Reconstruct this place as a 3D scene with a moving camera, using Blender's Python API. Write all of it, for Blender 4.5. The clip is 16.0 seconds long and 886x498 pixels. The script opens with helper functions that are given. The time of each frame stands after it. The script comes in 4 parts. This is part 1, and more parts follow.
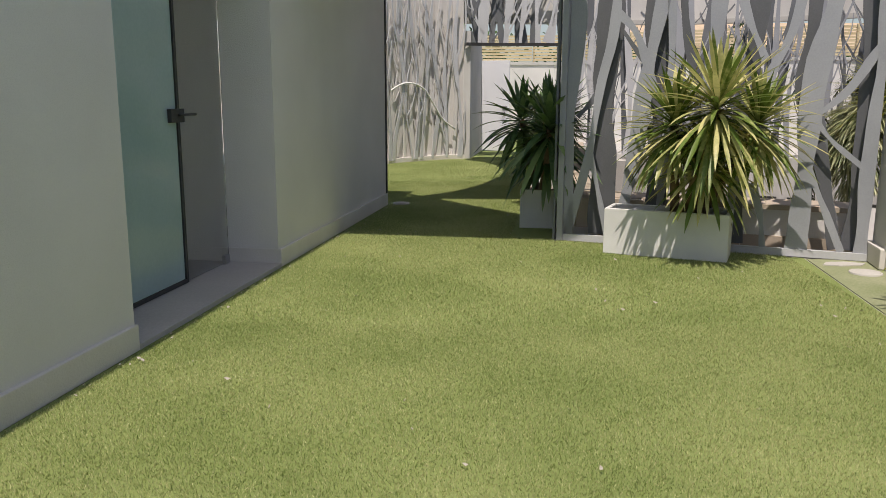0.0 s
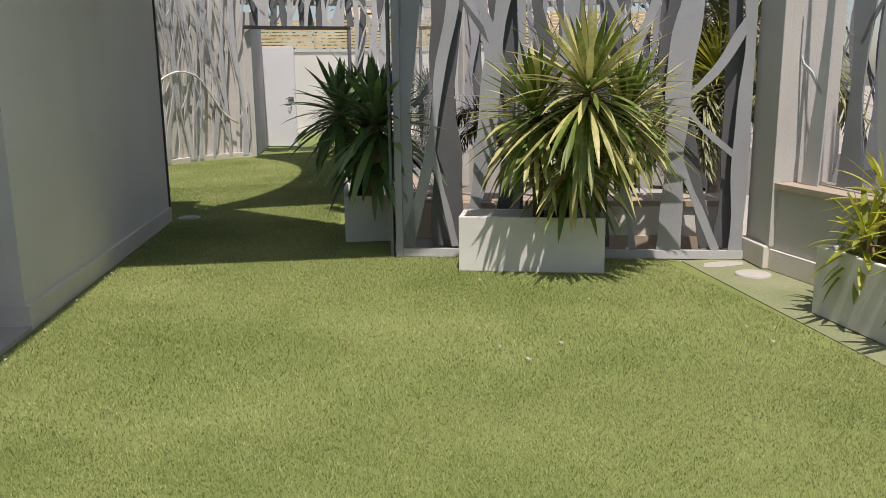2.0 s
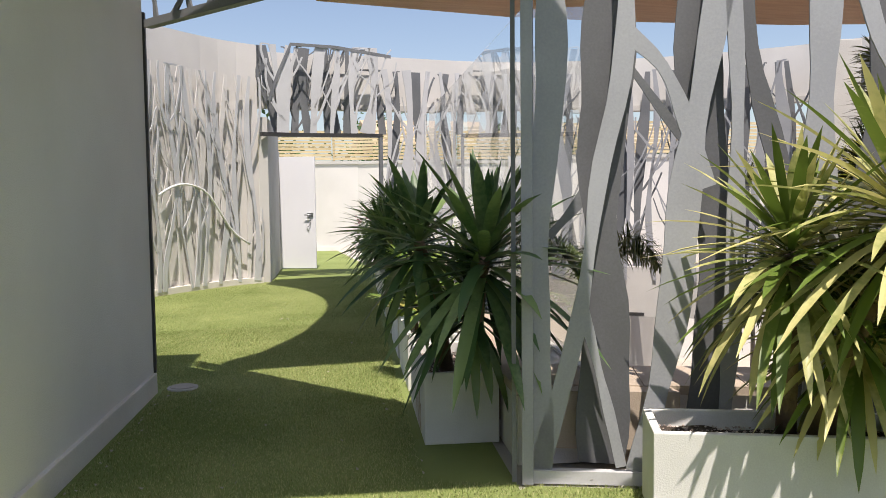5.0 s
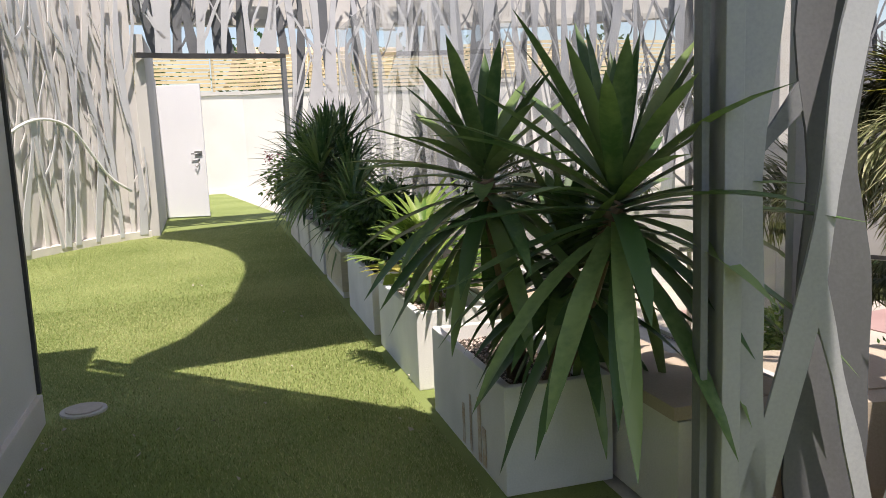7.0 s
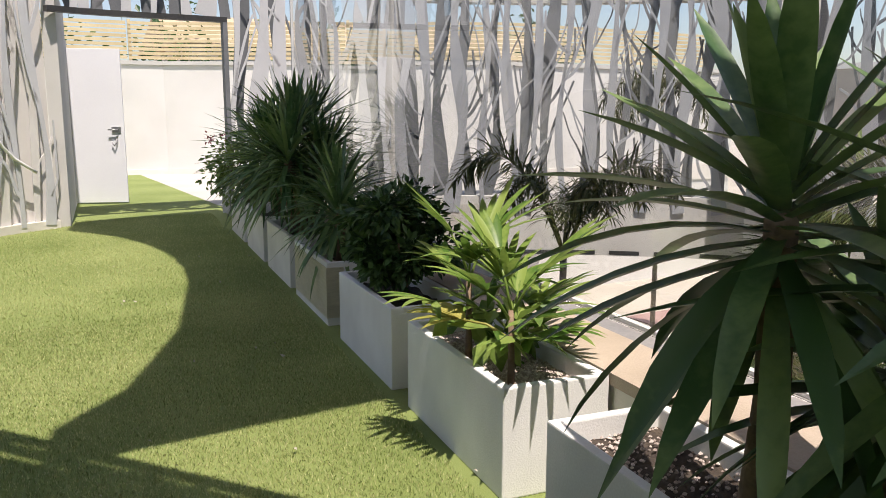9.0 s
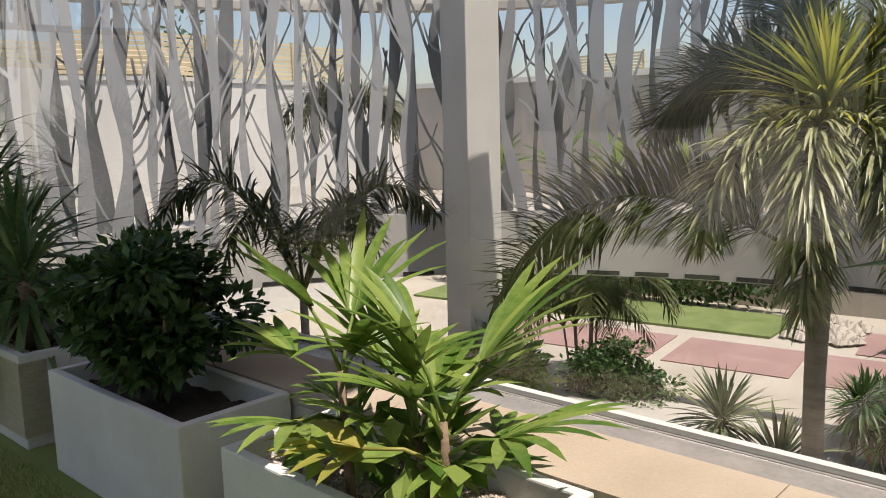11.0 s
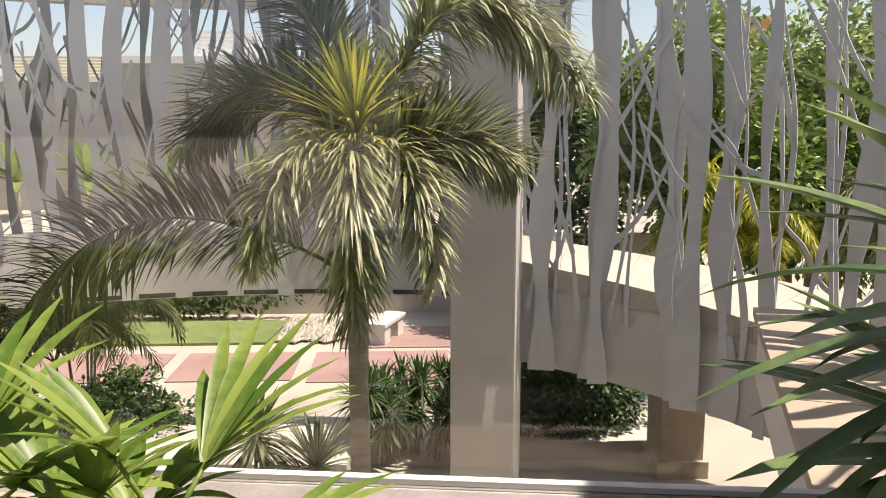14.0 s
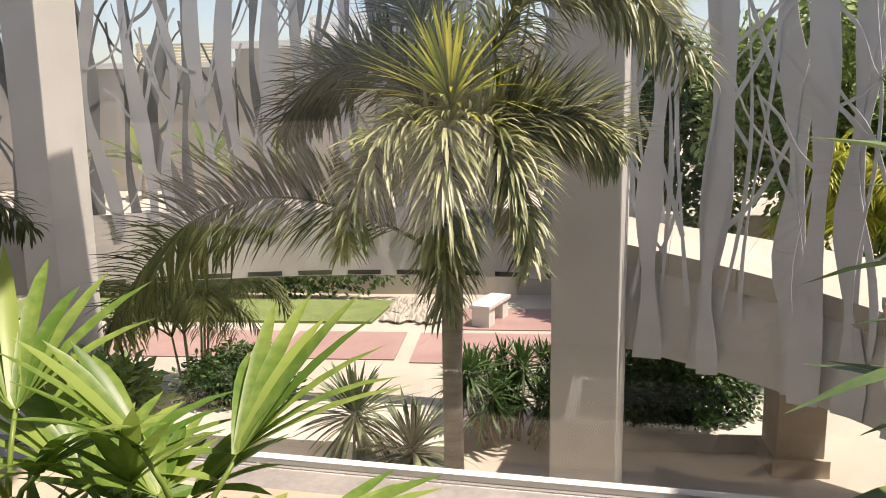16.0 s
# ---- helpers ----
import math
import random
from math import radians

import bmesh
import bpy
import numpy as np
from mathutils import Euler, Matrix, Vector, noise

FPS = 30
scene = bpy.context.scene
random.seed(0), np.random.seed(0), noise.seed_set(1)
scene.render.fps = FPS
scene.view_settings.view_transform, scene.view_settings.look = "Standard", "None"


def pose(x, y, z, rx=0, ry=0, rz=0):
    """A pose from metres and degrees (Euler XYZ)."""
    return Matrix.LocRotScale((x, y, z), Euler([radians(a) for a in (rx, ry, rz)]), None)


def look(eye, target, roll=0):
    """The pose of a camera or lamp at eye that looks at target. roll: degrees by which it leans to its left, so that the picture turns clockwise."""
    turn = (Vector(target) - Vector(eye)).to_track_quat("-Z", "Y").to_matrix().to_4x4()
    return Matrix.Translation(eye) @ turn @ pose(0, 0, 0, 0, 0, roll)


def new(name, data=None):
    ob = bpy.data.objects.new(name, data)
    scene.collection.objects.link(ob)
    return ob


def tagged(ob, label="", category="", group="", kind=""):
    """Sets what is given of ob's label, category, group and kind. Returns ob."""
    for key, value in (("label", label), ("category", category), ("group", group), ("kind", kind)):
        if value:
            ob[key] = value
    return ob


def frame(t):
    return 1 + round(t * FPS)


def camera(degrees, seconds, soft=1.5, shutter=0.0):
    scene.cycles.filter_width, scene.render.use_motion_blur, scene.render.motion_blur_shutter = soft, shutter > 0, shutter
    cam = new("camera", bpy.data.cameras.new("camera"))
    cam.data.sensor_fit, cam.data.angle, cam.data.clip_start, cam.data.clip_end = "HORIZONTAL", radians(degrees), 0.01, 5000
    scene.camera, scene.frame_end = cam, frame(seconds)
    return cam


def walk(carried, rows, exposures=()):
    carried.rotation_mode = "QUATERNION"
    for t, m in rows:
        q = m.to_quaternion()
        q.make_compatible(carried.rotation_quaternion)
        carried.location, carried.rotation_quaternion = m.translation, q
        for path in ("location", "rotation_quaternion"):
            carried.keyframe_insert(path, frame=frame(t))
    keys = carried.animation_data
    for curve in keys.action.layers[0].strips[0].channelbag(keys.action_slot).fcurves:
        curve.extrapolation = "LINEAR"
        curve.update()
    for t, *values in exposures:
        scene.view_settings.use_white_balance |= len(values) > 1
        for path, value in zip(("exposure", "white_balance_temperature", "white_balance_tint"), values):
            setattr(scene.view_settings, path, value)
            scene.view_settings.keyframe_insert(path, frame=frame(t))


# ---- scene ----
cam = camera(58.1, 16.0, 0.8)
PATH = [
    (0, (0.345, 0.725, 1.317), (0.294, 2.688, 0.937), 0.2),
    (0.5, (0.277, 1.029, 1.299), (0.371, 2.992, 0.928), -0.4),
    (1, (0.212, 1.403, 1.309), (0.396, 3.368, 0.984), -1.3),
    (1.5, (0.093, 1.77, 1.341), (0.498, 3.694, 0.979), -1.5),
    (2, (0.062, 2.165, 1.285), (0.551, 4.061, 0.88), -0.7),
    (2.5, (0.04, 2.575, 1.282), (0.5, 4.483, 0.897), -0.4),
    (3, (0.024, 2.995, 1.285), (0.583, 4.893, 0.993), -1.5),
    (3.5, (0.09, 3.417, 1.299), (0.69, 5.317, 1.123), -0.6),
    (4, (0.063, 3.813, 1.308), (0.648, 5.721, 1.177), 0.1),
    (4.5, (0.038, 4.244, 1.294), (0.595, 6.16, 1.16), -1.6),
    (5, (-0.015, 4.655, 1.303), (0.48, 6.589, 1.176), -0.6),
    (5.2, (-0.065, 4.818, 1.279), (0.444, 6.747, 1.145), 0.3),
    (7.3, (-0.271, 6.651, 1.245), (0.543, 8.452, 0.94), -2.6),
    (7.5, (-0.261, 6.788, 1.268), (0.571, 8.583, 0.972), -2.4),
    (8, (-0.29, 7.101, 1.257), (0.58, 8.878, 0.963), -0.7),
    (8.2, (-0.314, 7.25, 1.259), (0.574, 9.016, 0.954), -0.4),
    (10.3, (-0.257, 8.729, 1.227), (1.012, 10.243, 0.918), 0.1),
    (10.5, (-0.214, 8.841, 1.216), (1.134, 10.292, 0.936), -0.3),
    (11, (-0.14, 9.119, 1.219), (1.484, 10.247, 0.92), -1.5),
    (11.5, (-0.055, 9.309, 1.211), (1.766, 10.077, 0.903), -1.5),
    (12, (0.078, 9.464, 1.206), (1.993, 9.945, 0.884), 0.4),
    (12.5, (0.151, 9.569, 1.221), (2.115, 9.729, 0.875), 0.5),
    (13, (0.077, 9.667, 1.256), (2.049, 9.613, 0.925), -0.1),
    (13.5, (-0.042, 9.692, 1.285), (1.929, 9.59, 0.964), -0.2),
    (14, (-0.06, 9.675, 1.289), (1.916, 9.574, 0.995), -0.0),
    (14.5, (-0.017, 9.642, 1.287), (1.964, 9.578, 1.017), 0.0),
    (15, (0.044, 9.614, 1.285), (2.029, 9.624, 1.033), -0.2),
    (15.5, (0.082, 9.604, 1.277), (2.057, 9.72, 0.987), -0.6),
    (16, (0.105, 9.577, 1.256), (2.069, 9.753, 0.919), -0.7),
]
walk(cam, [(t, look(e, p, r)) for t, e, p, r in PATH], [(0, -0.06, 6900, 17), (2, -0.1, 6900, 17), (3.5, 0.14, 6900, 17), (5, 0.44, 6900, 17), (8, 0.62, 6900, 19), (10.5, 0.18, 7000, 16), (11.2, 0.3, 7200, 16), (12.5, 0.62, 7600, 20), (16, 0.68, 7600, 20)])

# ---- light ----
SUN = Vector((-0.06, -0.39, 0.92)).normalized()
world = bpy.data.worlds.new("world")
scene.world = world
world.use_nodes = True
wn = world.node_tree
sky = wn.nodes.new("ShaderNodeTexSky")
sky.sky_type, sky.sun_disc = "NISHITA", False
sky.sun_elevation, sky.sun_rotation = radians(67), radians(188)
sky.air_density, sky.dust_density, sky.ozone_density = 1.0, 1.4, 1.2
wn.links.new(sky.outputs[0], wn.nodes["Background"].inputs[0])
wn.nodes["Background"].inputs[1].default_value = 0.12
sun = new("sun", bpy.data.lights.new("sun", "SUN"))
sun.data.energy, sun.data.angle, sun.data.color = 4.5, radians(0.6), (1.0, 0.96, 0.9)
sun.matrix_world = look(SUN * 30, (0, 0, 0))


# ---- materials ----
def material(name, c1, c2, rough=0.7, scale=6.0, fine=80.0, bump=0.2, metal=0.0, vary=0.0, stretch=(1, 1, 1), island=0.0, through_light=0.0, spec=0.5):
    m = bpy.data.materials.new(name)
    m.use_nodes = True
    nt = m.node_tree
    b = nt.nodes["Principled BSDF"]
    tc = nt.nodes.new("ShaderNodeTexCoord")
    mp = nt.nodes.new("ShaderNodeMapping")
    mp.inputs["Scale"].default_value = stretch
    nt.links.new(tc.outputs["Object"], mp.inputs[0])
    big = nt.nodes.new("ShaderNodeTexNoise")
    big.inputs["Scale"].default_value, big.inputs["Detail"].default_value = scale, 5
    small = nt.nodes.new("ShaderNodeTexNoise")
    small.inputs["Scale"].default_value, small.inputs["Detail"].default_value = fine, 3
    for n in (big, small):
        nt.links.new(mp.outputs[0], n.inputs["Vector"])
    mix = nt.nodes.new("ShaderNodeMix")
    mix.data_type = "RGBA"
    mix.inputs["A"].default_value, mix.inputs["B"].default_value = (*c1, 1), (*c2, 1)
    ramp = nt.nodes.new("ShaderNodeMapRange")
    ramp.inputs["From Min"].default_value, ramp.inputs["From Max"].default_value = 0.3, 0.7
    add = nt.nodes.new("ShaderNodeMath")
    add.operation = "ADD"
    half = nt.nodes.new("ShaderNodeMath")
    half.operation, half.inputs[1].default_value = "MULTIPLY_ADD", 0.5
    half.inputs[2].default_value = -0.25
    nt.links.new(small.outputs[0], half.inputs[0])
    nt.links.new(big.outputs[0], add.inputs[0])
    nt.links.new(half.outputs[0], add.inputs[1])
    last = add
    if vary or island:
        src = nt.nodes.new("ShaderNodeObjectInfo" if vary else "ShaderNodeNewGeometry")
        va = nt.nodes.new("ShaderNodeMath")
        va.operation = "MULTIPLY_ADD"
        va.inputs[1].default_value = vary or island
        nt.links.new(src.outputs["Random" if vary else "Random Per Island"], va.inputs[0])
        nt.links.new(add.outputs[0], va.inputs[2])
        sub = nt.nodes.new("ShaderNodeMath")
        sub.operation, sub.inputs[1].default_value = "SUBTRACT", (vary or island) / 2
        nt.links.new(va.outputs[0], sub.inputs[0])
        last = sub
    nt.links.new(last.outputs[0], ramp.inputs["Value"])
    nt.links.new(ramp.outputs[0], mix.inputs["Factor"])
    nt.links.new(mix.outputs["Result"], b.inputs["Base Color"])
    b.inputs["Roughness"].default_value, b.inputs["Metallic"].default_value = rough, metal
    b.inputs["Specular IOR Level"].default_value = spec
    if bump:
        bp = nt.nodes.new("ShaderNodeBump")
        bp.inputs["Strength"].default_value, bp.inputs["Distance"].default_value = bump, 0.01
        nt.links.new(small.outputs[0], bp.inputs["Height"])
        nt.links.new(bp.outputs[0], b.inputs["Normal"])
    if through_light:
        tr = nt.nodes.new("ShaderNodeBsdfTranslucent")
        nt.links.new(mix.outputs["Result"], tr.inputs["Color"])
        ms = nt.nodes.new("ShaderNodeMixShader")
        ms.inputs[0].default_value = through_light
        nt.links.new(b.outputs[0], ms.inputs[1])
        nt.links.new(tr.outputs[0], ms.inputs[2])
        nt.links.new(ms.outputs[0], nt.nodes["Material Output"].inputs["Surface"])
    return m


def glass_material(name, tint, rough=0.0, ior=1.45):
    m = bpy.data.materials.new(name)
    m.use_nodes = True
    b = m.node_tree.nodes["Principled BSDF"]
    b.inputs["Base Color"].default_value = (*tint, 1)
    b.inputs["Transmission Weight"].default_value = 1.0
    b.inputs["Roughness"].default_value, b.inputs["IOR"].default_value = rough, ior
    return m


STUCCO = material("warm white stucco", (0.70, 0.68, 0.64), (0.77, 0.75, 0.71), 0.9, 1.3, 160, 0.35)
PLINTH = material("beige plinth", (0.63, 0.60, 0.54), (0.72, 0.69, 0.63), 0.85, 2.5, 120, 0.3)
WHITE = material("white wall paint", (0.60, 0.59, 0.56), (0.69, 0.68, 0.65), 0.85, 0.9, 120, 0.2)
PANEL = material("white relief wall", (0.62, 0.60, 0.57), (0.72, 0.70, 0.67), 0.85, 1.2, 120, 0.25)
POT = material("white planter stucco", (0.66, 0.66, 0.63), (0.78, 0.78, 0.75), 0.9, 3.5, 150, 0.18)
RUST = material("rust stain", (0.45, 0.33, 0.22), (0.65, 0.60, 0.52), 0.9, 14, 90, 0.2)
STEEL_L = material("light grey painted steel", (0.48, 0.49, 0.50), (0.56, 0.57, 0.58), 0.55, 2.0, 90, 0.05, vary=0.15)
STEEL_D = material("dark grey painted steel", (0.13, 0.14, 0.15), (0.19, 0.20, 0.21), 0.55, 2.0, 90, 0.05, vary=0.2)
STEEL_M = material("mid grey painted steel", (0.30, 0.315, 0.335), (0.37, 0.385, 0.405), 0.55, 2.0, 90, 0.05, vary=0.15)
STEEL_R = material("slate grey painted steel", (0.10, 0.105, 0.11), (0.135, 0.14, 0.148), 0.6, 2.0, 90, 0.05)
CHANNEL = material("polished grey channel", (0.26, 0.25, 0.24), (0.36, 0.34, 0.32), 0.22, 6, 60, 0.03)
BLACK = material("black steel", (0.03, 0.03, 0.03), (0.05, 0.05, 0.05), 0.5, 5, 60, 0.05)
COLUMN = material("grey plaster column", (0.50, 0.49, 0.46), (0.58, 0.57, 0.54), 0.9, 1.5, 120, 0.3)
BEIGE = material("taupe render", (0.36, 0.325, 0.285), (0.44, 0.40, 0.355), 0.9, 0.6, 60, 0.2)
TAN = material("tan stone coping", (0.40, 0.33, 0.25), (0.49, 0.41, 0.32), 0.7, 3.0, 140, 0.15)
CONCRETE = material("pale concrete", (0.42, 0.40, 0.36), (0.52, 0.50, 0.46), 0.9, 0.8, 60, 0.25)
GREENC = material("worn green painted concrete", (0.19, 0.225, 0.10), (0.30, 0.31, 0.19), 0.9, 1.5, 50, 0.25)
PAVE = material("cream paving", (0.38, 0.345, 0.29), (0.47, 0.43, 0.365), 0.85, 0.7, 40, 0.15)
RED = material("dull red paving", (0.29, 0.18, 0.165), (0.36, 0.235, 0.215), 0.85, 1.2, 50, 0.2)
TURF = material("artificial turf backing", (0.17, 0.225, 0.055), (0.26, 0.315, 0.10), 0.9, 0.9, 200, 0.8)
BLADE = material("artificial turf blade", (0.19, 0.255, 0.068), (0.47, 0.48, 0.22), 0.6, 0.9, 30, 0.0, island=0.6, through_light=0.2)
LAWN = material("lower lawn", (0.12, 0.17, 0.05), (0.20, 0.25, 0.09), 0.9, 2, 120, 0.8)
WOOD = material("orange wood soffit", (0.42, 0.20, 0.08), (0.52, 0.27, 0.12), 0.5, 2, 30, 0.1, stretch=(1, 8, 1))
SLATM = material("yellow wood slat", (0.52, 0.42, 0.24), (0.64, 0.54, 0.34), 0.7, 2, 40, 0.1, vary=0.3)
TILE = material("roof tile", (0.40, 0.30, 0.20), (0.55, 0.42, 0.28), 0.8, 3, 50, 0.3, vary=0.3)
SOIL = material("dark potting soil", (0.04, 0.03, 0.025), (0.09, 0.07, 0.05), 1.0, 8, 60, 1.0)
GRAVEL = material("pink grey gravel", (0.36, 0.29, 0.25), (0.66, 0.58, 0.52), 0.9, 60, 200, 0.6, island=0.8)
TRUNK = material("ringed palm trunk", (0.28, 0.25, 0.20), (0.42, 0.38, 0.31), 0.85, 4, 40, 0.6, stretch=(1, 1, 6))
BARK = material("brown cane bark", (0.16, 0.11, 0.07), (0.28, 0.20, 0.13), 0.9, 10, 60, 0.6)
DOORP = material("white door paint", (0.76, 0.78, 0.82), (0.82, 0.84, 0.87), 0.5, 1, 60, 0.03)
METAL = material("brushed metal", (0.35, 0.35, 0.35), (0.5, 0.5, 0.5), 0.35, 5, 80, 0.05, metal=0.9)
CABLE = material("white cable sheath", (0.75, 0.75, 0.72), (0.8, 0.8, 0.77), 0.5, 5, 60, 0.0)
GLASS = glass_material("clear glass", (0.97, 0.99, 0.98))
GREENG = glass_material("green tinted glass", (0.80, 0.92, 0.89), 0.01, 1.7)
FROST = material("frosted glass film", (0.46, 0.62, 0.61), (0.54, 0.69, 0.68), 0.1, 1, 50, 0.0, through_light=0.3)
DARKROOM = material("dim interior", (0.55, 0.62, 0.60), (0.62, 0.68, 0.66), 0.8, 1, 40, 0.05)
L_VARI = material("yellow green striped leaf", (0.13, 0.20, 0.035), (0.62, 0.58, 0.25), 0.45, 3, 30, 0.0, island=0.7, through_light=0.25)
L_YUCCA = material("dark green sword leaf", (0.055, 0.122, 0.04), (0.19, 0.28, 0.105), 0.42, 4, 40, 0.0, island=0.6, through_light=0.2)
L_BUSH = material("deep green shrub leaf", (0.025, 0.07, 0.018), (0.085, 0.16, 0.045), 0.45, 4, 40, 0.0, island=0.7, through_light=0.25)
L_FAN = material("bright green fan leaf", (0.09, 0.19, 0.03), (0.28, 0.38, 0.09), 0.4, 4, 40, 0.0, island=0.6, through_light=0.35)
L_PALM = material("olive palm frond", (0.16, 0.195, 0.08), (0.47, 0.48, 0.27), 0.4, 3, 40, 0.0, island=0.6, through_light=0.25)
L_PALMY = material("fresh yellow green frond", (0.26, 0.31, 0.03), (0.55, 0.53, 0.08), 0.4, 3, 40, 0.0, island=0.6, through_light=0.35)
L_PALMD = material("dark and shaded olive frond", (0.05, 0.064, 0.024), (0.13, 0.14, 0.055), 0.55, 3, 40, 0.0, island=0.6, through_light=0.12, spec=0.2)
L_COURT = material("grey green court leaf", (0.07, 0.105, 0.05), (0.27, 0.31, 0.17), 0.4, 3, 40, 0.0, island=0.6, through_light=0.2)
L_TREE = material("garden foliage", (0.10, 0.17, 0.04), (0.30, 0.39, 0.12), 0.5, 1, 20, 0.0, island=0.8, through_light=0.3)
L_YEL = material("yellowing leaf", (0.28, 0.29, 0.05), (0.42, 0.38, 0.1), 0.5, 3, 30, 0.0, through_light=0.3)
FLOWER = material("pink flower", (0.5, 0.15, 0.2), (0.6, 0.25, 0.3), 0.6, 5, 30, 0.0)


# ---- builders ----
def mesh_from(name, verts, faces, mat, smooth=False):
    me = bpy.data.meshes.new(name)
    me.from_pydata([tuple(v) for v in verts], [], faces)
    me.materials.append(mat)
    if smooth:
        me.polygons.foreach_set("use_smooth", [True] * len(me.polygons))
    me.update()
    return me


def hang(name, me, parent=None, label=""):
    ob = new(name, me)
    if parent:
        ob.parent = parent
    if label:
        ob["label"] = label
    return ob


def part(name, bm, mat, parent=None, label="", bevel=0.0):
    if bevel:
        bmesh.ops.bevel(bm, geom=list(bm.edges), offset=bevel, segments=2, affect="EDGES", profile=0.6)
    bmesh.ops.recalc_face_normals(bm, faces=bm.faces)
    me = bpy.data.meshes.new(name)
    bm.to_mesh(me)
    bm.free()
    me.materials.append(mat)
    return hang(name, me, parent, label)


def empty(name, m, label, category, group="", kind=""):
    ob = new(name)
    ob.matrix_world = m
    return tagged(ob, label, category, group, kind)


def box(x0, x1, y0, y1, z0, z1, bm=None):
    bm = bm or bmesh.new()
    bmesh.ops.create_cube(bm, size=1, matrix=Matrix.Translation(((x0 + x1) / 2, (y0 + y1) / 2, (z0 + z1) / 2)) @ Matrix.Diagonal((x1 - x0, y1 - y0, z1 - z0, 1)))
    return bm


def prism(pts, z0, z1, bm=None):
    """An upright prism on a plan polygon."""
    bm = bm or bmesh.new()
    lo = [bm.verts.new((x, y, z0)) for x, y in pts]
    hi = [bm.verts.new((x, y, z1)) for x, y in pts]
    n = len(pts)
    bm.faces.new(lo[::-1])
    bm.faces.new(hi)
    for i in range(n):
        bm.faces.new((lo[i], lo[(i + 1) % n], hi[(i + 1) % n], hi[i]))
    return bm


def tube(pts, radii, sides=8):
    """Verts and faces of a tube along points."""
    verts, faces = [], []
    pts = [Vector(p) for p in pts]
    for i, p in enumerate(pts):
        d = (pts[min(i + 1, len(pts) - 1)] - pts[max(i - 1, 0)]).normalized()
        a = d.cross(Vector((0.31, 0.17, 0.93))).normalized()
        b = d.cross(a)
        for k in range(sides):
            w = 2 * math.pi * k / sides
            verts.append(p + (a * math.cos(w) + b * math.sin(w)) * radii[i])
    for i in range(len(pts) - 1):
        for k in range(sides):
            k2 = (k + 1) % sides
            faces.append((i * sides + k, i * sides + k2, (i + 1) * sides + k2, (i + 1) * sides + k))
    faces.append(tuple(range(sides))[::-1])
    faces.append(tuple((len(pts) - 1) * sides + k for k in range(sides)))
    return verts, faces


# The terrace runs at a slant of about eight degrees: s along it, w across it from the house wall.
D, N2, O2 = Vector((0.1338, 0.991)), Vector((0.991, -0.1338)), Vector((-1.97, 0))
TILT = -math.degrees(math.atan2(0.1338, 0.991))


def P(s, w):
    v = O2 + D * s + N2 * w
    return v.x, v.y


def frame_at(s, w, z=0.0):
    x, y = P(s, w)
    return pose(x, y, z, 0, 0, TILT)


class Line:
    """A plan polyline, smoothed, walked by its length."""

    def __init__(self, pts, smooth=True, side=1):
        self.side = side
        pts = [Vector(p) for p in pts]
        if smooth and len(pts) > 2:
            ext = [2 * pts[0] - pts[1]] + pts + [2 * pts[-1] - pts[-2]]
            fine = []
            for i in range(1, len(ext) - 2):
                a, b, c, d = ext[i - 1 : i + 3]
                for k in range(8):
                    t = k / 8
                    fine.append(0.5 * (2 * b + (c - a) * t + (2 * a - 5 * b + 4 * c - d) * t * t + (3 * b - a - 3 * c + d) * t**3))
            pts = fine + [pts[-1]]
        self.pts = pts
        self.cum = [0.0]
        for a, b in zip(pts, pts[1:]):
            self.cum.append(self.cum[-1] + (b - a).length)
        self.length = self.cum[-1]

    def at(self, s, off=0.0):
        s = min(max(s, 0.0), self.length)
        i = min(int(np.searchsorted(self.cum, s, side="right")) - 1, len(self.pts) - 2)
        a, b = self.pts[i], self.pts[i + 1]
        d = (b - a).normalized()
        p = a + d * (s - self.cum[i])
        off = off * self.side
        return p.x - d.y * off, p.y + d.x * off

    def band(self, s0, s1, o0, o1, z0, z1, step=0.3):
        """A curved wall between two offsets; z may be functions of s."""
        n = max(2, int((s1 - s0) / step) + 1)
        verts, faces = [], []
        for i in range(n):
            s = s0 + (s1 - s0) * i / (n - 1)
            a = z0(s) if callable(z0) else z0
            b = z1(s) if callable(z1) else z1
            for o, z in ((o0, a), (o1, a), (o1, b), (o0, b)):
                verts.append((*self.at(s, o), z))
        for i in range(n - 1):
            for k in range(4):
                faces.append((4 * i + k, 4 * i + (k + 1) % 4, 4 * i + 4 + (k + 1) % 4, 4 * i + 4 + k))
        faces += [(0, 1, 2, 3), (4 * n - 1, 4 * n - 2, 4 * n - 3, 4 * n - 4)]
        return verts, faces


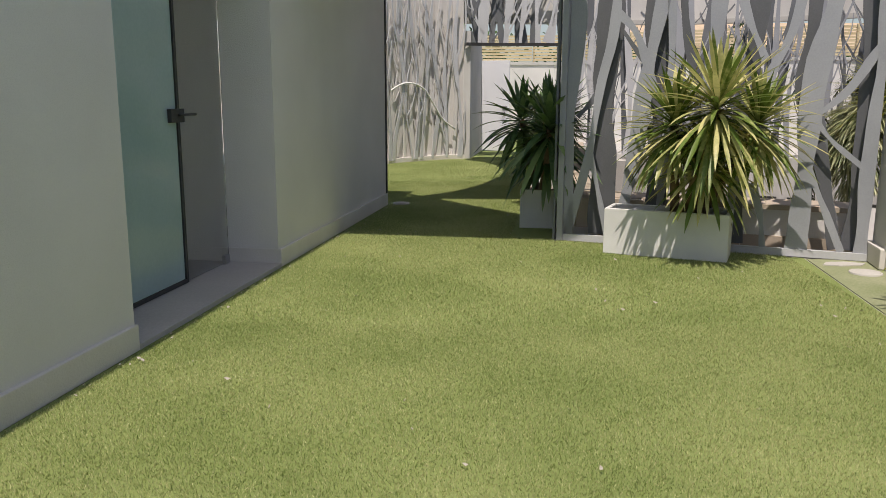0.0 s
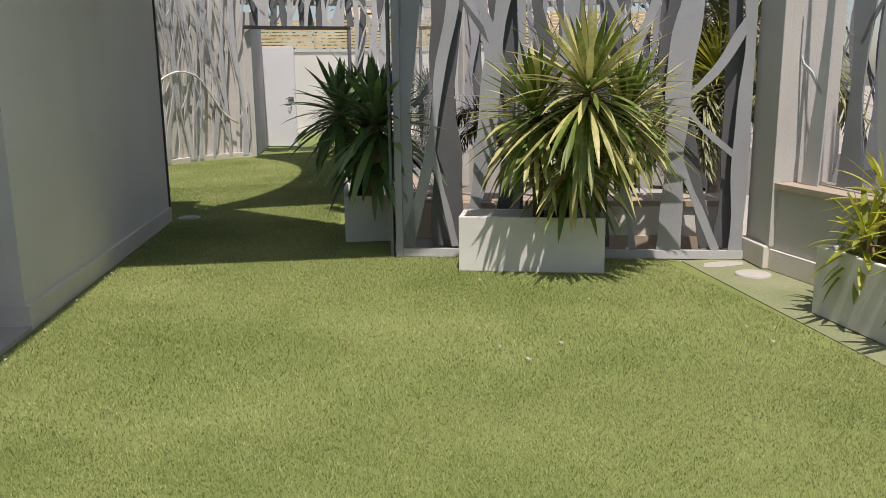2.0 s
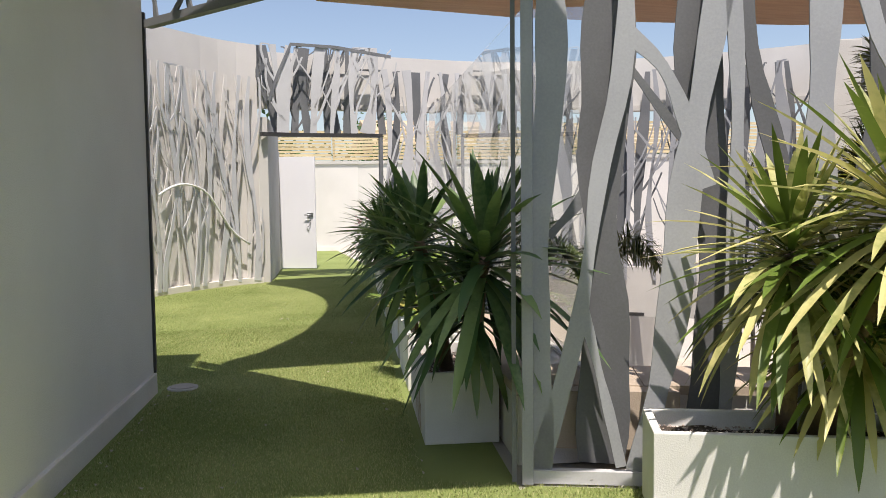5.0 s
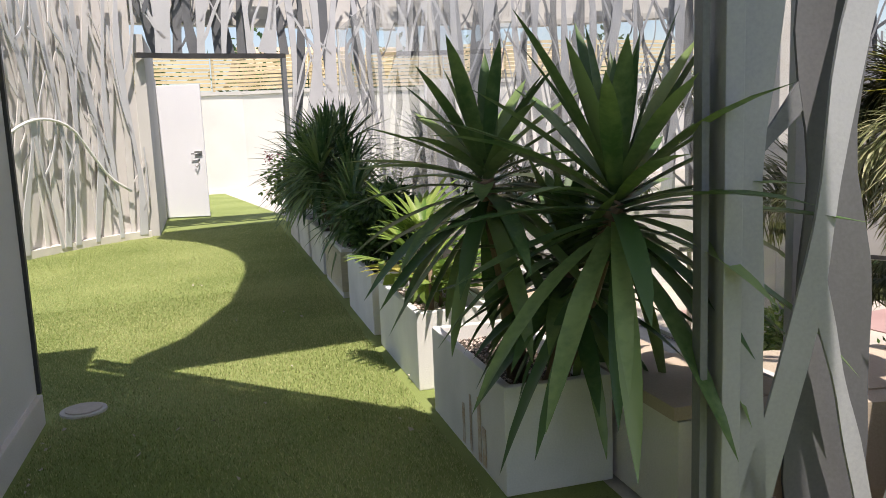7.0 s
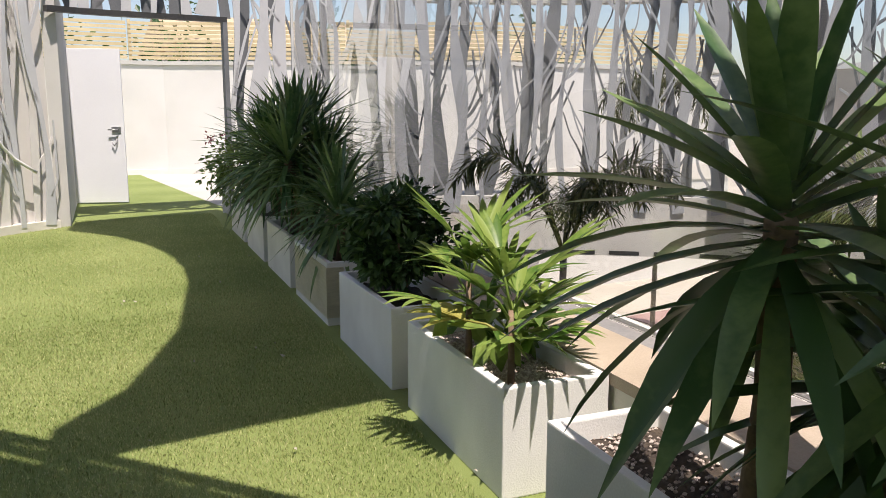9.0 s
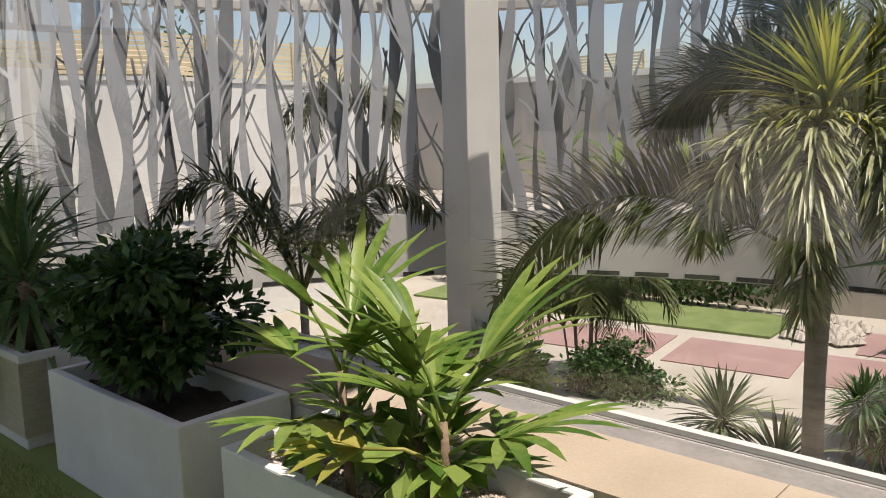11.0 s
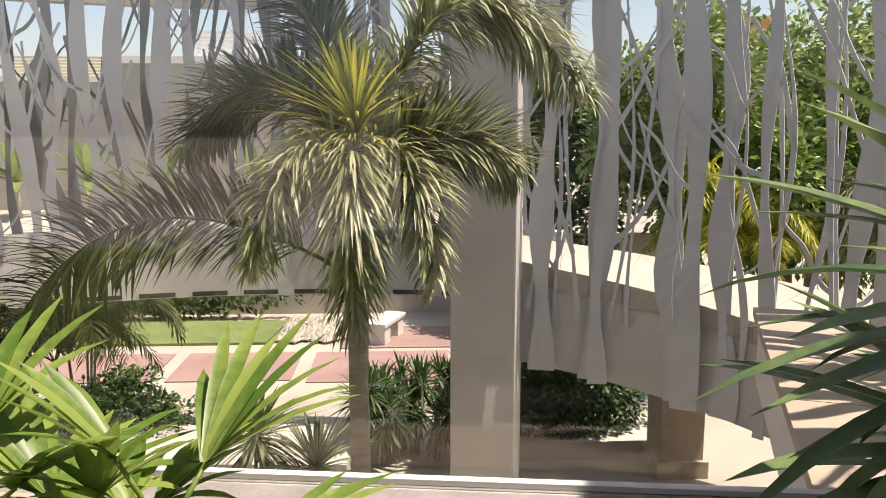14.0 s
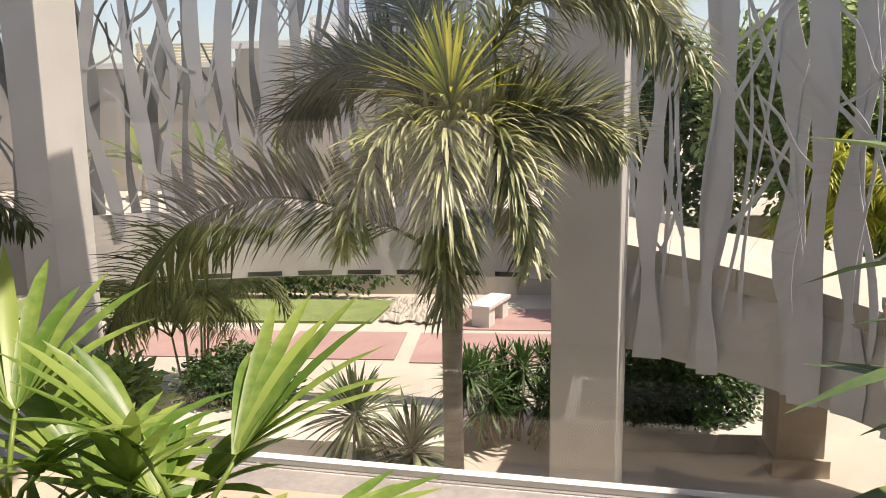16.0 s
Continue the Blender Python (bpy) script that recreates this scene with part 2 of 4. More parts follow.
def cut_strip(line, path, widths, off, thick=0.012):
    """A flat steel strip cut along a path of (s, z) on a line's upright face."""
    verts, faces = [], []
    n = len(path)
    for i, (s, z) in enumerate(path):
        a, b = path[max(i - 1, 0)], path[min(i + 1, n - 1)]
        t = Vector((b[0] - a[0], b[1] - a[1])).normalized()
        for side in (-1, 1):
            ss, zz = s - t.y * widths[i] * side / 2, z + t.x * widths[i] * side / 2
            for o in (off, off + thick):
                verts.append((*line.at(ss, o), zz))
    for i in range(n - 1):
        a, b = 4 * i, 4 * i + 4
        faces += [(a, a + 2, b + 2, b), (a + 1, b + 1, b + 3, a + 3), (a, b, b + 1, a + 1), (a + 2, a + 3, b + 3, b + 2)]
    faces += [(0, 1, 3, 2), (4 * n - 4, 4 * n - 2, 4 * n - 1, 4 * n - 3)]
    return verts, faces


def tree_screen(name, line, z0, z1, seed, label, step=0.34, width=0.13, off=0.0, back=0.12, hole=None, s0=0.0, s1=None, light=None, dark=None, branches=1.6, wave=1.0):
    """A screen of steel strips cut like trunks and twigs: a light layer before a dark one."""
    rng = random.Random(seed)
    s1 = s1 or line.length
    x, y = line.at((s0 + s1) / 2)
    root = empty(name, pose(x, y, 0), label, "screen", kind="structure")
    inv = Matrix.Translation((-x, -y, 0))
    low = z0 if callable(z0) else (lambda s: z0)
    high = z1 if callable(z1) else (lambda s: z1)

    def add(kind, path, widths, o, mat):
        v, f = cut_strip(line, path, widths, o)
        hang(kind, mesh_from(kind, [inv @ Vector(p) for p in v], f, mat), root)

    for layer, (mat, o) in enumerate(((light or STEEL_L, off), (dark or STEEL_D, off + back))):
        s = s0 + step * (0.3 + 0.4 * layer)
        trunks = []
        while s < s1 - 0.1:
            a, b = low(s), high(s)
            if hole and hole[0] < s < hole[1]:
                a = hole[2]
            ph, amp, fr = rng.uniform(0, 6.3), wave * rng.uniform(0.03, 0.11), rng.uniform(1.2, 2.6)
            lean, w0, ph2 = rng.uniform(-0.05, 0.05), width * rng.uniform(0.55, 1.35), rng.uniform(0, 6.3)
            n = 20
            path, widths = [], []
            for i in range(n):
                t = i / (n - 1)
                z = a + (b - a) * t
                path.append((min(max(s + amp * math.sin(fr * z + ph) + lean * (z - 1), s0 + 0.02), s1 - 0.02), z))
                widths.append(w0 * (1 + 0.38 * math.sin(1.7 * fr * z + ph2)) * (1.15 - 0.3 * t))
            add("trunk_strip", path, widths, o, mat)
            trunks.append((path, a, b))
            s += step * rng.uniform(0.7, 1.35)
        for path, a, b in trunks:
            for _ in range(int(branches + rng.random())):
                sa, za = path[rng.randrange(1, 16)]
                reach, rise = rng.choice((-1, 1)) * step * rng.uniform(0.75, 1.2), rng.uniform(0.4, 1.4)
                bow, w0 = rng.uniform(-0.12, 0.12), rng.uniform(0.02, 0.05)
                path2, widths2 = [], []
                for i in range(10):
                    t = i / 9
                    z = min(za + rise * t + 0.03 * math.sin(9 * t + sa), high(sa))
                    path2.append((min(max(sa + reach * (t**0.8) + bow * math.sin(math.pi * t), s0), s1), z))
                    widths2.append(w0 * (1 - 0.35 * t))
                if hole and any(hole[0] < p[0] < hole[1] and p[1] < hole[2] for p in path2):
                    continue
                add("twig_strip", path2, widths2, o, mat)
    return root


def sword_leaf(rng, base, way, length, width, droop, verts, faces, segs=6):
    """A folded, tapering leaf that bends down along its length."""
    p, d = Vector(base), Vector(way).normalized()
    side = d.cross(Vector((0, 0, 1)))
    side = side.normalized() if side.length > 0.05 else Vector((1, 0, 0))
    k0 = len(verts)
    for i in range(segs + 1):
        t = i / segs
        w = width * (0.55 + 1.1 * t - 0.3 * t * t) * (1 - t**3) + 0.001
        up = side.cross(d).normalized()
        verts += [p - side * w / 2 + up * w * 0.16, p.copy(), p + side * w / 2 + up * w * 0.16]
        p = p + d * length / segs
        d = (d + Vector((0, 0, -droop / segs))).normalized()
    for i in range(segs):
        a = k0 + 3 * i
        faces += [(a, a + 1, a + 4, a + 3), (a + 1, a + 2, a + 5, a + 4)]


def rosette(name, parent, mat, at, seed, count, length, width, spread=1.0, droop=1.0, low=-0.6):
    """A head of sword leaves from one growing point."""
    rng = random.Random(seed)
    verts, faces = [], []
    for i in range(count):
        t = i / count
        az = i * 2.39996 + rng.uniform(-0.3, 0.3)
        el = (1.45 - (1.45 - low) * t**0.8) + rng.uniform(-0.12, 0.12)
        way = Vector((math.cos(az) * math.cos(el) * spread, math.sin(az) * math.cos(el) * spread, math.sin(el)))
        b = Vector(at) + Vector((math.cos(az), math.sin(az), 0)) * 0.025 + Vector((0, 0, 0.1 - 0.24 * t))
        sword_leaf(rng, b, way, length * rng.uniform(0.75, 1.1) * (0.72 + 0.4 * min(1, 2.5 * t)), width * rng.uniform(0.8, 1.15), droop * rng.uniform(0.4, 1.3) * (0.15 + t), verts, faces)
    return hang(name, mesh_from(name, verts, faces, mat, True), parent)


def stem(name, parent, mat, pts, r0, r1, sides=8):
    n = len(pts)
    v, f = tube(pts, [r0 + (r1 - r0) * i / (n - 1) for i in range(n)], sides)
    return hang(name, mesh_from(name, v, f, mat, True), parent)


def planter(m, length, width, height, label, fill=SOIL, group="planters in a row", gravel=0):
    """An open stucco trough: length along its y, from its near corner."""
    root = empty("planter", m, label, "planter", group)
    t = 0.035
    bm = bmesh.new()
    o = [bm.verts.new((x, y, z)) for z in (0, height) for x, y in ((0, 0), (width, 0), (width, length), (0, length))]
    i = [bm.verts.new((x, y, z)) for z in (height - 0.16, height) for x, y in ((t, t), (width - t, t), (width - t, length - t), (t, length - t))]
    bm.faces.new(o[3::-1])
    bm.faces.new(i[:4])
    for k in range(4):
        j = (k + 1) % 4
        bm.faces.new((o[k], o[j], o[4 + j], o[4 + k]))
        bm.faces.new((i[j], i[k], i[4 + k], i[4 + j]))
        bm.faces.new((o[4 + k], o[4 + j], i[4 + j], i[4 + k]))
    part("trough", bm, POT, root, bevel=0.006)
    rng = random.Random(length * 1000 + m.translation.y)
    n = 14
    verts, faces = [], []
    for a in range(n):
        for b in range(n):
            verts.append((t + (width - 2 * t) * a / (n - 1), t + (length - 2 * t) * b / (n - 1), height - 0.075 + rng.uniform(-0.014, 0.014)))
    faces = [(a * n + b, (a + 1) * n + b, (a + 1) * n + b + 1, a * n + b + 1) for a in range(n - 1) for b in range(n - 1)]
    hang("soil", mesh_from("soil", verts, faces, fill, True), root)
    if gravel:
        verts, faces = [], []
        for _ in range(gravel):
            c = Vector((rng.uniform(t, width - t), rng.uniform(t, length - t), height - 0.064))
            r = rng.uniform(0.004, 0.009)
            k = len(verts)
            verts += [c + Vector(q) * r * rng.uniform(0.7, 1.2) for q in ((1, 0, 0), (0, 1, 0), (-1, 0, 0), (0, -1, 0), (0, 0, 0.8), (0, 0, -0.8))]
            faces += [(k + a, k + b, k + 4) for a, b in ((0, 1), (1, 2), (2, 3), (3, 0))] + [(k + b, k + a, k + 5) for a, b in ((0, 1), (1, 2), (2, 3), (3, 0))]
        tagged(hang("gravel", mesh_from("gravel", verts, faces, GRAVEL), root), kind="stuff")
    return root


def leaf_cloud(name, parent, mat, centre, radii, count, size, seed, lumps=14, hollow=0.55):
    """A crown of many small pointed leaves gathered in uneven clumps."""
    rng = random.Random(seed)
    verts, faces = [], []
    blobs = []
    for _ in range(lumps):
        v = Vector((rng.gauss(0, 1), rng.gauss(0, 1), rng.gauss(0, 1))).normalized() * rng.uniform(0.45, 0.85)
        blobs.append((v, rng.uniform(0.25, 0.45)))
    for _ in range(count):
        c, r = rng.choice(blobs)
        u = Vector((rng.gauss(0, 1), rng.gauss(0, 1), rng.gauss(0, 1))).normalized()
        q = c + u * r * rng.uniform(hollow, 1.05)
        p = Vector(centre) + Vector((q.x * radii[0], q.y * radii[1], q.z * radii[2]))
        d = (u + Vector((rng.uniform(-0.7, 0.7), rng.uniform(-0.7, 0.7), rng.uniform(-0.8, 0.3)))).normalized()
        s = d.cross(Vector((rng.uniform(-1, 1), rng.uniform(-1, 1), 1))).normalized()
        n = s.cross(d)
        ln = size * rng.uniform(0.7, 1.4)
        k = len(verts)
        verts += [p, p + d * ln * 0.5 + s * ln * 0.28 + n * ln * 0.06, p + d * ln, p + d * ln * 0.5 - s * ln * 0.28 + n * ln * 0.06]
        faces += [(k, k + 1, k + 2), (k, k + 2, k + 3)]
    return hang(name, mesh_from(name, verts, faces, mat), parent)


def frond(name, parent, mat, base, rise, reach, heading, leaflet, seed, count=70, droop=1.0, plume=0.5, rib=None, twist=0.0, blade=0.0185):
    """A feather frond: an arching rib with rows of drooping leaflets. heading in degrees, 0 along +x."""
    rng = random.Random(seed)
    h = Vector((math.cos(radians(heading)), math.sin(radians(heading)), 0))
    pts = []
    for i in range(13):
        t = i / 12
        pts.append(Vector(base) + h * reach * t + Vector((0, 0, rise * (2.2 * t - 1.2 * t * t) - droop * t**2.6)))
    if rib:
        b = Vector(base)
        pts = [b.lerp(rib[0], i / 12).lerp(rib[0].lerp(rib[1], i / 12), i / 12) for i in range(13)]
        h = Vector((rib[1].x - b.x, rib[1].y - b.y, 0)).normalized()
    v, f = tube(pts, [0.016 * (1 - 0.85 * i / 12) for i in range(13)], 5)
    verts, faces = list(v), list(f)
    cross = h.cross(Vector((0, 0, 1)))
    for i in range(count):
        t = 0.12 + 0.88 * i / count
        q = t * 12
        a = min(int(q), 11)
        p = pts[a].lerp(pts[a + 1], q - a)
        d = (pts[a + 1] - pts[a]).normalized()
        up = cross.cross(d).normalized()
        flat, up = cross * math.cos(twist) + up * math.sin(twist), up * math.cos(twist) - cross * math.sin(twist)
        ln = leaflet * (0.55 + 0.6 * math.sin(math.pi * min(1, t * 0.95 + 0.05))) * rng.uniform(0.8, 1.15)
        for sgn in (-1, 1):
            for _ in range(1 if plume < 0.4 else 2):
                tilt = rng.uniform(-plume, plume) * 1.6
                way = flat * sgn * math.cos(tilt) + up * math.sin(tilt) + d * rng.uniform(0.45, 0.9) + Vector((0, 0, 0.1))
                sword_leaf(rng, p, way, ln, blade * rng.uniform(0.8, 1.3), rng.uniform(0.7, 1.8) * (0.45 if twist else 1), verts, faces, 4)
    return hang(name, mesh_from(name, verts, faces, mat, True), parent)


def fan_leaf(name, parent, mat, base, tip, seed, segs=8, length=0.36, width=0.045, arc=2.2, lift=0.3):
    """A palmate leaf on its stalk."""
    rng = random.Random(seed)
    b, p = Vector(base), Vector(tip)
    d = (p - b).normalized()
    v, f = tube([b, b.lerp(p, 0.5) + Vector((0, 0, 0.02)), p], [0.006, 0.005, 0.004], 5)
    verts, faces = list(v), list(f)
    side = d.cross(Vector((0, 0, 1)))
    side = side.normalized() if side.length > 0.05 else Vector((1, 0, 0))
    out = (Vector((d.x, d.y, 0)).normalized() + Vector((0, 0, lift))).normalized()
    for i in range(segs):
        a = (i / (segs - 1) - 0.5) * arc
        way = out * math.cos(a) + side * math.sin(a)
        sword_leaf(rng, p, way, length * (1 - 0.25 * abs(a) / arc) * rng.uniform(0.85, 1.1), width, rng.uniform(0.2, 0.7), verts, faces, 5)
    return hang(name, mesh_from(name, verts, faces, mat, True), parent)


def tree(x, y, z, height, radius, seed, mat, label, leaves=2600, size=0.16):
    root = empty("tree", pose(x, y, z), label, "tree", "trees beyond the court")
    rng = random.Random(seed)
    stem("trunk", root, BARK, [(0, 0, 0), (0.05, 0.03, height * 0.3), (0.0, 0.08, height * 0.6)], 0.13, 0.07)
    for _ in range(4):
        a = rng.uniform(0, 6.3)
        stem("limb", root, BARK, [(0, 0.03, height * 0.4), (math.cos(a) * radius * 0.3, math.sin(a) * radius * 0.3, height * 0.6), (math.cos(a) * radius * 0.7, math.sin(a) * radius * 0.7, height * 0.75)], 0.05, 0.02, 6)
    leaf_cloud("crown", root, mat, (0, 0, height * 0.62), (radius, radius, height * 0.42), leaves, size, seed, 22, 0.3)
    return root


# ---- ground and terrace ----
GROUND = -2.6
LEDGE = Line([P(8.62, 2.5), P(17.4, 2.5)], False)
FIRST = Line([(1.24, 8.03), (3.62, 7.16)], False)
RING = Line([(-2.2, 14.4), (-1.0, 16.25), (0.36, 17.45), (2.29, 17.6), (4.3, 17.75), (6.1, 17.2), (7.6, 16.2), (8.9, 14.8), (9.6, 13.0), (9.85, 11.2), (9.7, 9.4), (9.2, 7.8)], True, -1)
bm = bmesh.new()
bmesh.ops.create_grid(bm, x_segments=4, y_segments=4, size=400, matrix=Matrix.Translation((0, 0, GROUND)))
tagged(part("ground", bm, PAVE), "pale cream paved ground of the lower court", "ground", kind="structure")

terrace = [(-9, -8), (3.7, -8), (3.7, 7.2), (1.9, 7.95), P(17.4, 2.6), (4.3, 17.8), (6.1, 17.25), (9.5, 21), (9.5, 27.5), (-9, 27.5)]
tagged(part("terrace_slab", prism(terrace, GROUND + 0.01, -0.012), CONCRETE), "pale concrete terrace slab under the turf", "terrace", kind="structure")
turf_plan = [(-5.0, -6), (2.55, -6), (2.86, 4.99), (3.16, 7.27), (1.24, 7.98), P(8.3, 2.05), P(17.6, 2.05), (2.4, 25), (-3.5, 25)]
tagged(part("turf", prism(turf_plan, -0.01, 0.0), TURF), "worn light green artificial turf on the terrace", "turf", kind="structure")
tagged(part("green_strip", prism([(2.56, -6), (3.69, -6), (3.69, 7.18), (3.18, 7.26), (2.88, 4.99)], -0.01, -0.004), GREENC), "worn green painted concrete strip beside the turf", "floor", kind="structure")


def blades(name, x0, x1, y0, y1, count, size, seed):
    rng = np.random.default_rng(seed)
    n = count
    x, y = rng.uniform(x0, x1, n), rng.uniform(y0, y1, n)
    keep = ((x > -1.95 + 0.135 * y) | (y > 10.45)) & (x < 2.5 + 0.075 * y) & ((y < 8.0 - 0.365 * (x - 1.24)) | (x < 0.86 + 0.135 * (y - 8.7)))
    x, y = x[keep], y[keep]
    n = len(x)
    a = rng.uniform(0, 6.28, n)
    h = size * rng.uniform(0.6, 1.2, n)
    w = 0.0028 * size / 0.016
    lx, ly = rng.normal(0, 0.006, n), rng.normal(0, 0.006, n)
    v = np.zeros((n, 3, 3))
    v[:, 0] = np.stack([x - np.cos(a) * w, y - np.sin(a) * w, np.zeros(n)], 1)
    v[:, 1] = np.stack([x + np.cos(a) * w, y + np.sin(a) * w, np.zeros(n)], 1)
    v[:, 2] = np.stack([x + lx * size / 0.016, y + ly * size / 0.016, h], 1)
    me = bpy.data.meshes.new(name)
    me.from_pydata(v.reshape(-1, 3).tolist(), [], np.arange(3 * n).reshape(-1, 3).tolist())
    me.materials.append(BLADE)
    return tagged(new(name, me), "short blades of worn artificial grass", "grass", kind="stuff")


blades("grass_blades", -1.6, 3.2, 1.4, 5.2, 400000, 0.011, 3)
blades("grass_blades", -1.4, 3.3, 5.2, 9.0, 170000, 0.014, 4)
blades("grass_blades", -1.6, 2.3, 9.0, 13.0, 190000, 0.013, 5)
blades("grass_blades", -3.0, 2.3, 13.0, 18.0, 120000, 0.014, 6)

# ---- house wall on the west side, with its glazed recess ----
H = 3.0
house = empty("house_wall_west", pose(0, 0, 0), "warm white stucco house wall with a beige plinth", "wall", kind="structure")


def slab_sw(s0, s1, w0, w1, z0, z1):
    return prism([P(s0, w0), P(s1, w0), P(s1, w1), P(s0, w1)], z0, z1)


for a, b in ((-6.0, 4.72), (6.8, 10.42)):
    part("wall", slab_sw(a, b, -0.5, -0.024, 0.14, H), STUCCO, house)
    part("plinth", slab_sw(a, b, -0.5, 0.0, 0.0, 0.14), PLINTH, house, bevel=0.006)
part("lintel", slab_sw(4.72, 6.8, -0.5, -0.024, 2.45, H), STUCCO, house)
part("threshold", slab_sw(4.72, 6.8, -0.75, -0.002, 0.0, 0.03), CONCRETE, house)
part("end_wall", slab_sw(10.1, 10.42, -6.0, -0.502, 0.0, H), STUCCO, house)
part("edge_trim", slab_sw(10.424, 10.455, -0.04, -0.008, 0.14, H - 0.45), BLACK, house, "black steel edge trim")
part("inner_wall", slab_sw(2.0, 10.0, -3.6, -3.4, 0.0, H), DARKROOM, house)
part("room_floor", slab_sw(2.0, 10.0, -3.4, -0.76, 0.0, 0.02), CONCRETE, house)
part("jamb", slab_sw(6.82, 6.98, -0.9, -0.5, 0.0, 2.45), STUCCO, house)
tagged(part("house_roof", slab_sw(-6.0, 10.42, -6.0, 0.02, H + 0.002, H + 0.18), CONCRETE), "flat concrete roof over the house", "roof", kind="structure")
gd = empty("glass_door", frame_at(4.72, -0.42), "green tinted glass door in a slim black frame", "door")
part("door_pane", box(-0.006, 0.006, 0.03, 1.32, 0.06, 2.4), GREENG, gd).visible_shadow = False
part("frosted_film", box(0.0075, 0.0095, 0.034, 1.316, 0.064, 2.396), FROST, gd, "frosted teal film")
for y0, y1, z0, z1 in ((1.32, 1.35, 0.035, 2.44), (0.0, 0.03, 0.035, 2.44), (0.03, 1.32, 0.035, 0.06), (0.03, 1.32, 2.4, 2.44)):
    part("frame_bar", box(-0.02, 0.02, y0, y1, z0, z1), BLACK, gd)
part("side_pane", box(-0.006, 0.006, 1.37, 2.04, 0.04, 2.44), GLASS, gd).visible_shadow = False
part("floor_clip", box(-0.018, 0.018, 1.95, 2.03, 0.031, 0.1), METAL, gd, "small steel glass clip", bevel=0.003)
hd = part("lock_plate", box(0.01, 0.04, 1.2, 1.38, 1.13, 1.22), BLACK, gd, "black lock plate", bevel=0.004)
v, f = tube([(0.05, 1.28, 1.18), (0.07, 1.31, 1.18), (0.07, 1.48, 1.18)], [0.01, 0.01, 0.009], 8)
hang("handle", mesh_from("handle", v, f, BLACK, True), hd)
tagged(part("wall_south", prism([(-5, -7), (5.2, -7), (5.2, -6.7), (-5, -6.7)], 0, 3.2), WHITE), "plain white wall closing the terrace", "wall", kind="structure")
mh = empty("manhole_cover", pose(-0.42, 10.41, 0), "round pale concrete manhole cover set in turf", "manhole cover")
bm = bmesh.new()
bmesh.ops.create_cone(bm, cap_ends=True, segments=32, radius1=0.105, radius2=0.103, depth=0.012, matrix=Matrix.Translation((0, 0, 0.008)))
part("rim", bm, CONCRETE, mh, bevel=0.002)
bm = bmesh.new()
bmesh.ops.create_cone(bm, cap_ends=True, segments=32, radius1=0.082, radius2=0.082, depth=0.006, matrix=Matrix.Translation((0, 0, 0.0175)))
part("lid", bm, PAVE, mh)

# ---- canopies ----
tagged(part("portal_canopy", prism([(-1.5, 7.08), (1.35, 6.72), (1.36, 7.47), P(9.9, 0.02), P(9.9, -0.5)], 2.92, 3.2), STUCCO), "white canopy slab over the passage", "canopy", kind="structure")
can = [(-0.45, 9.44), (-0.12, 9.8), (0.31, 10.75), (0.66, 12.1), (0.84, 13.3), (3.1, 13.6), (4.6, 13.55), (6.7, 13.3), (8.2, 12.9), (8.2, 11.0), (5.5, 10.6), (3.0, 9.9), (1.6, 9.5)]
cr = empty("atrium_canopy", pose(0, 0, 0), "curved canopy with an orange wood soffit", "canopy", kind="structure")
part("soffit", prism(can, 3.4, 3.44), WOOD, cr)
# Unseen depth above the soffit is added so the shadow reaches further.
part("slab", prism(can, 3.442, 4.3), WHITE, cr)
# An added sheet, out of view, that rounds off the shadow on the turf.
shade_edge = [(0.95, 12.2), (0.74, 12.8), (0.77, 13.2), (0.75, 13.55), (0.68, 14.07), (0.54, 14.6), (0.34, 15.0), (0.1, 15.4), (0.25, 16.0), (0.82, 16.2), (2.0, 16.5), (2.2, 12.4)]
part("shade_sheet", prism(shade_edge, 4.304, 4.42), WHITE, cr)
PORTAL = Line([(-0.55, 10.2), (1.2, 7.86)], False)
tr = empty("portal_truss", pose(0, 0, 0), "grey steel beam with twig shaped webs", "beam", kind="structure")
for z0, z1 in ((2.42, 2.47), (2.68, 2.73)):
    v, f = PORTAL.band(0, PORTAL.length, -0.03, 0.03, z0, z1)
    hang("chord", mesh_from("chord", v, f, STEEL_D), tr)
rng = random.Random(8)
for i in range(15):
    s = 0.1 + i * PORTAL.length / 15.5
    e = s + rng.uniform(-0.18, 0.22)
    v, f = cut_strip(PORTAL, [(s, 2.46), ((s + e) / 2 + 0.03, 2.58), (e, 2.69)], [0.05, 0.03, 0.045], -0.006)
    hang("web", mesh_from("web", v, f, STEEL_D), tr)

# ---- first screen with its low wall, post and column ----
def screen_strip(root, kind, line, knots, width, off, mat, seed, taper=0.0):
    """One strip cut along a smooth run of knots on a screen's face."""
    rng = random.Random(seed)
    run = Line([Vector(k) for k in knots])
    n = 26 if kind == "trunk_strip" else 12
    ph = rng.uniform(0, 6.3)
    path = [run.at(run.length * i / (n - 1)) for i in range(n)]
    widths = [width * (1 + 0.22 * math.sin(0.55 * i + ph) + 0.1 * math.sin(1.3 * i + 2 * ph)) * (1 - taper * i / n) for i in range(n)]
    v, f = cut_strip(line, path, widths, off)
    hang(kind, mesh_from(kind, v, f, mat), root)


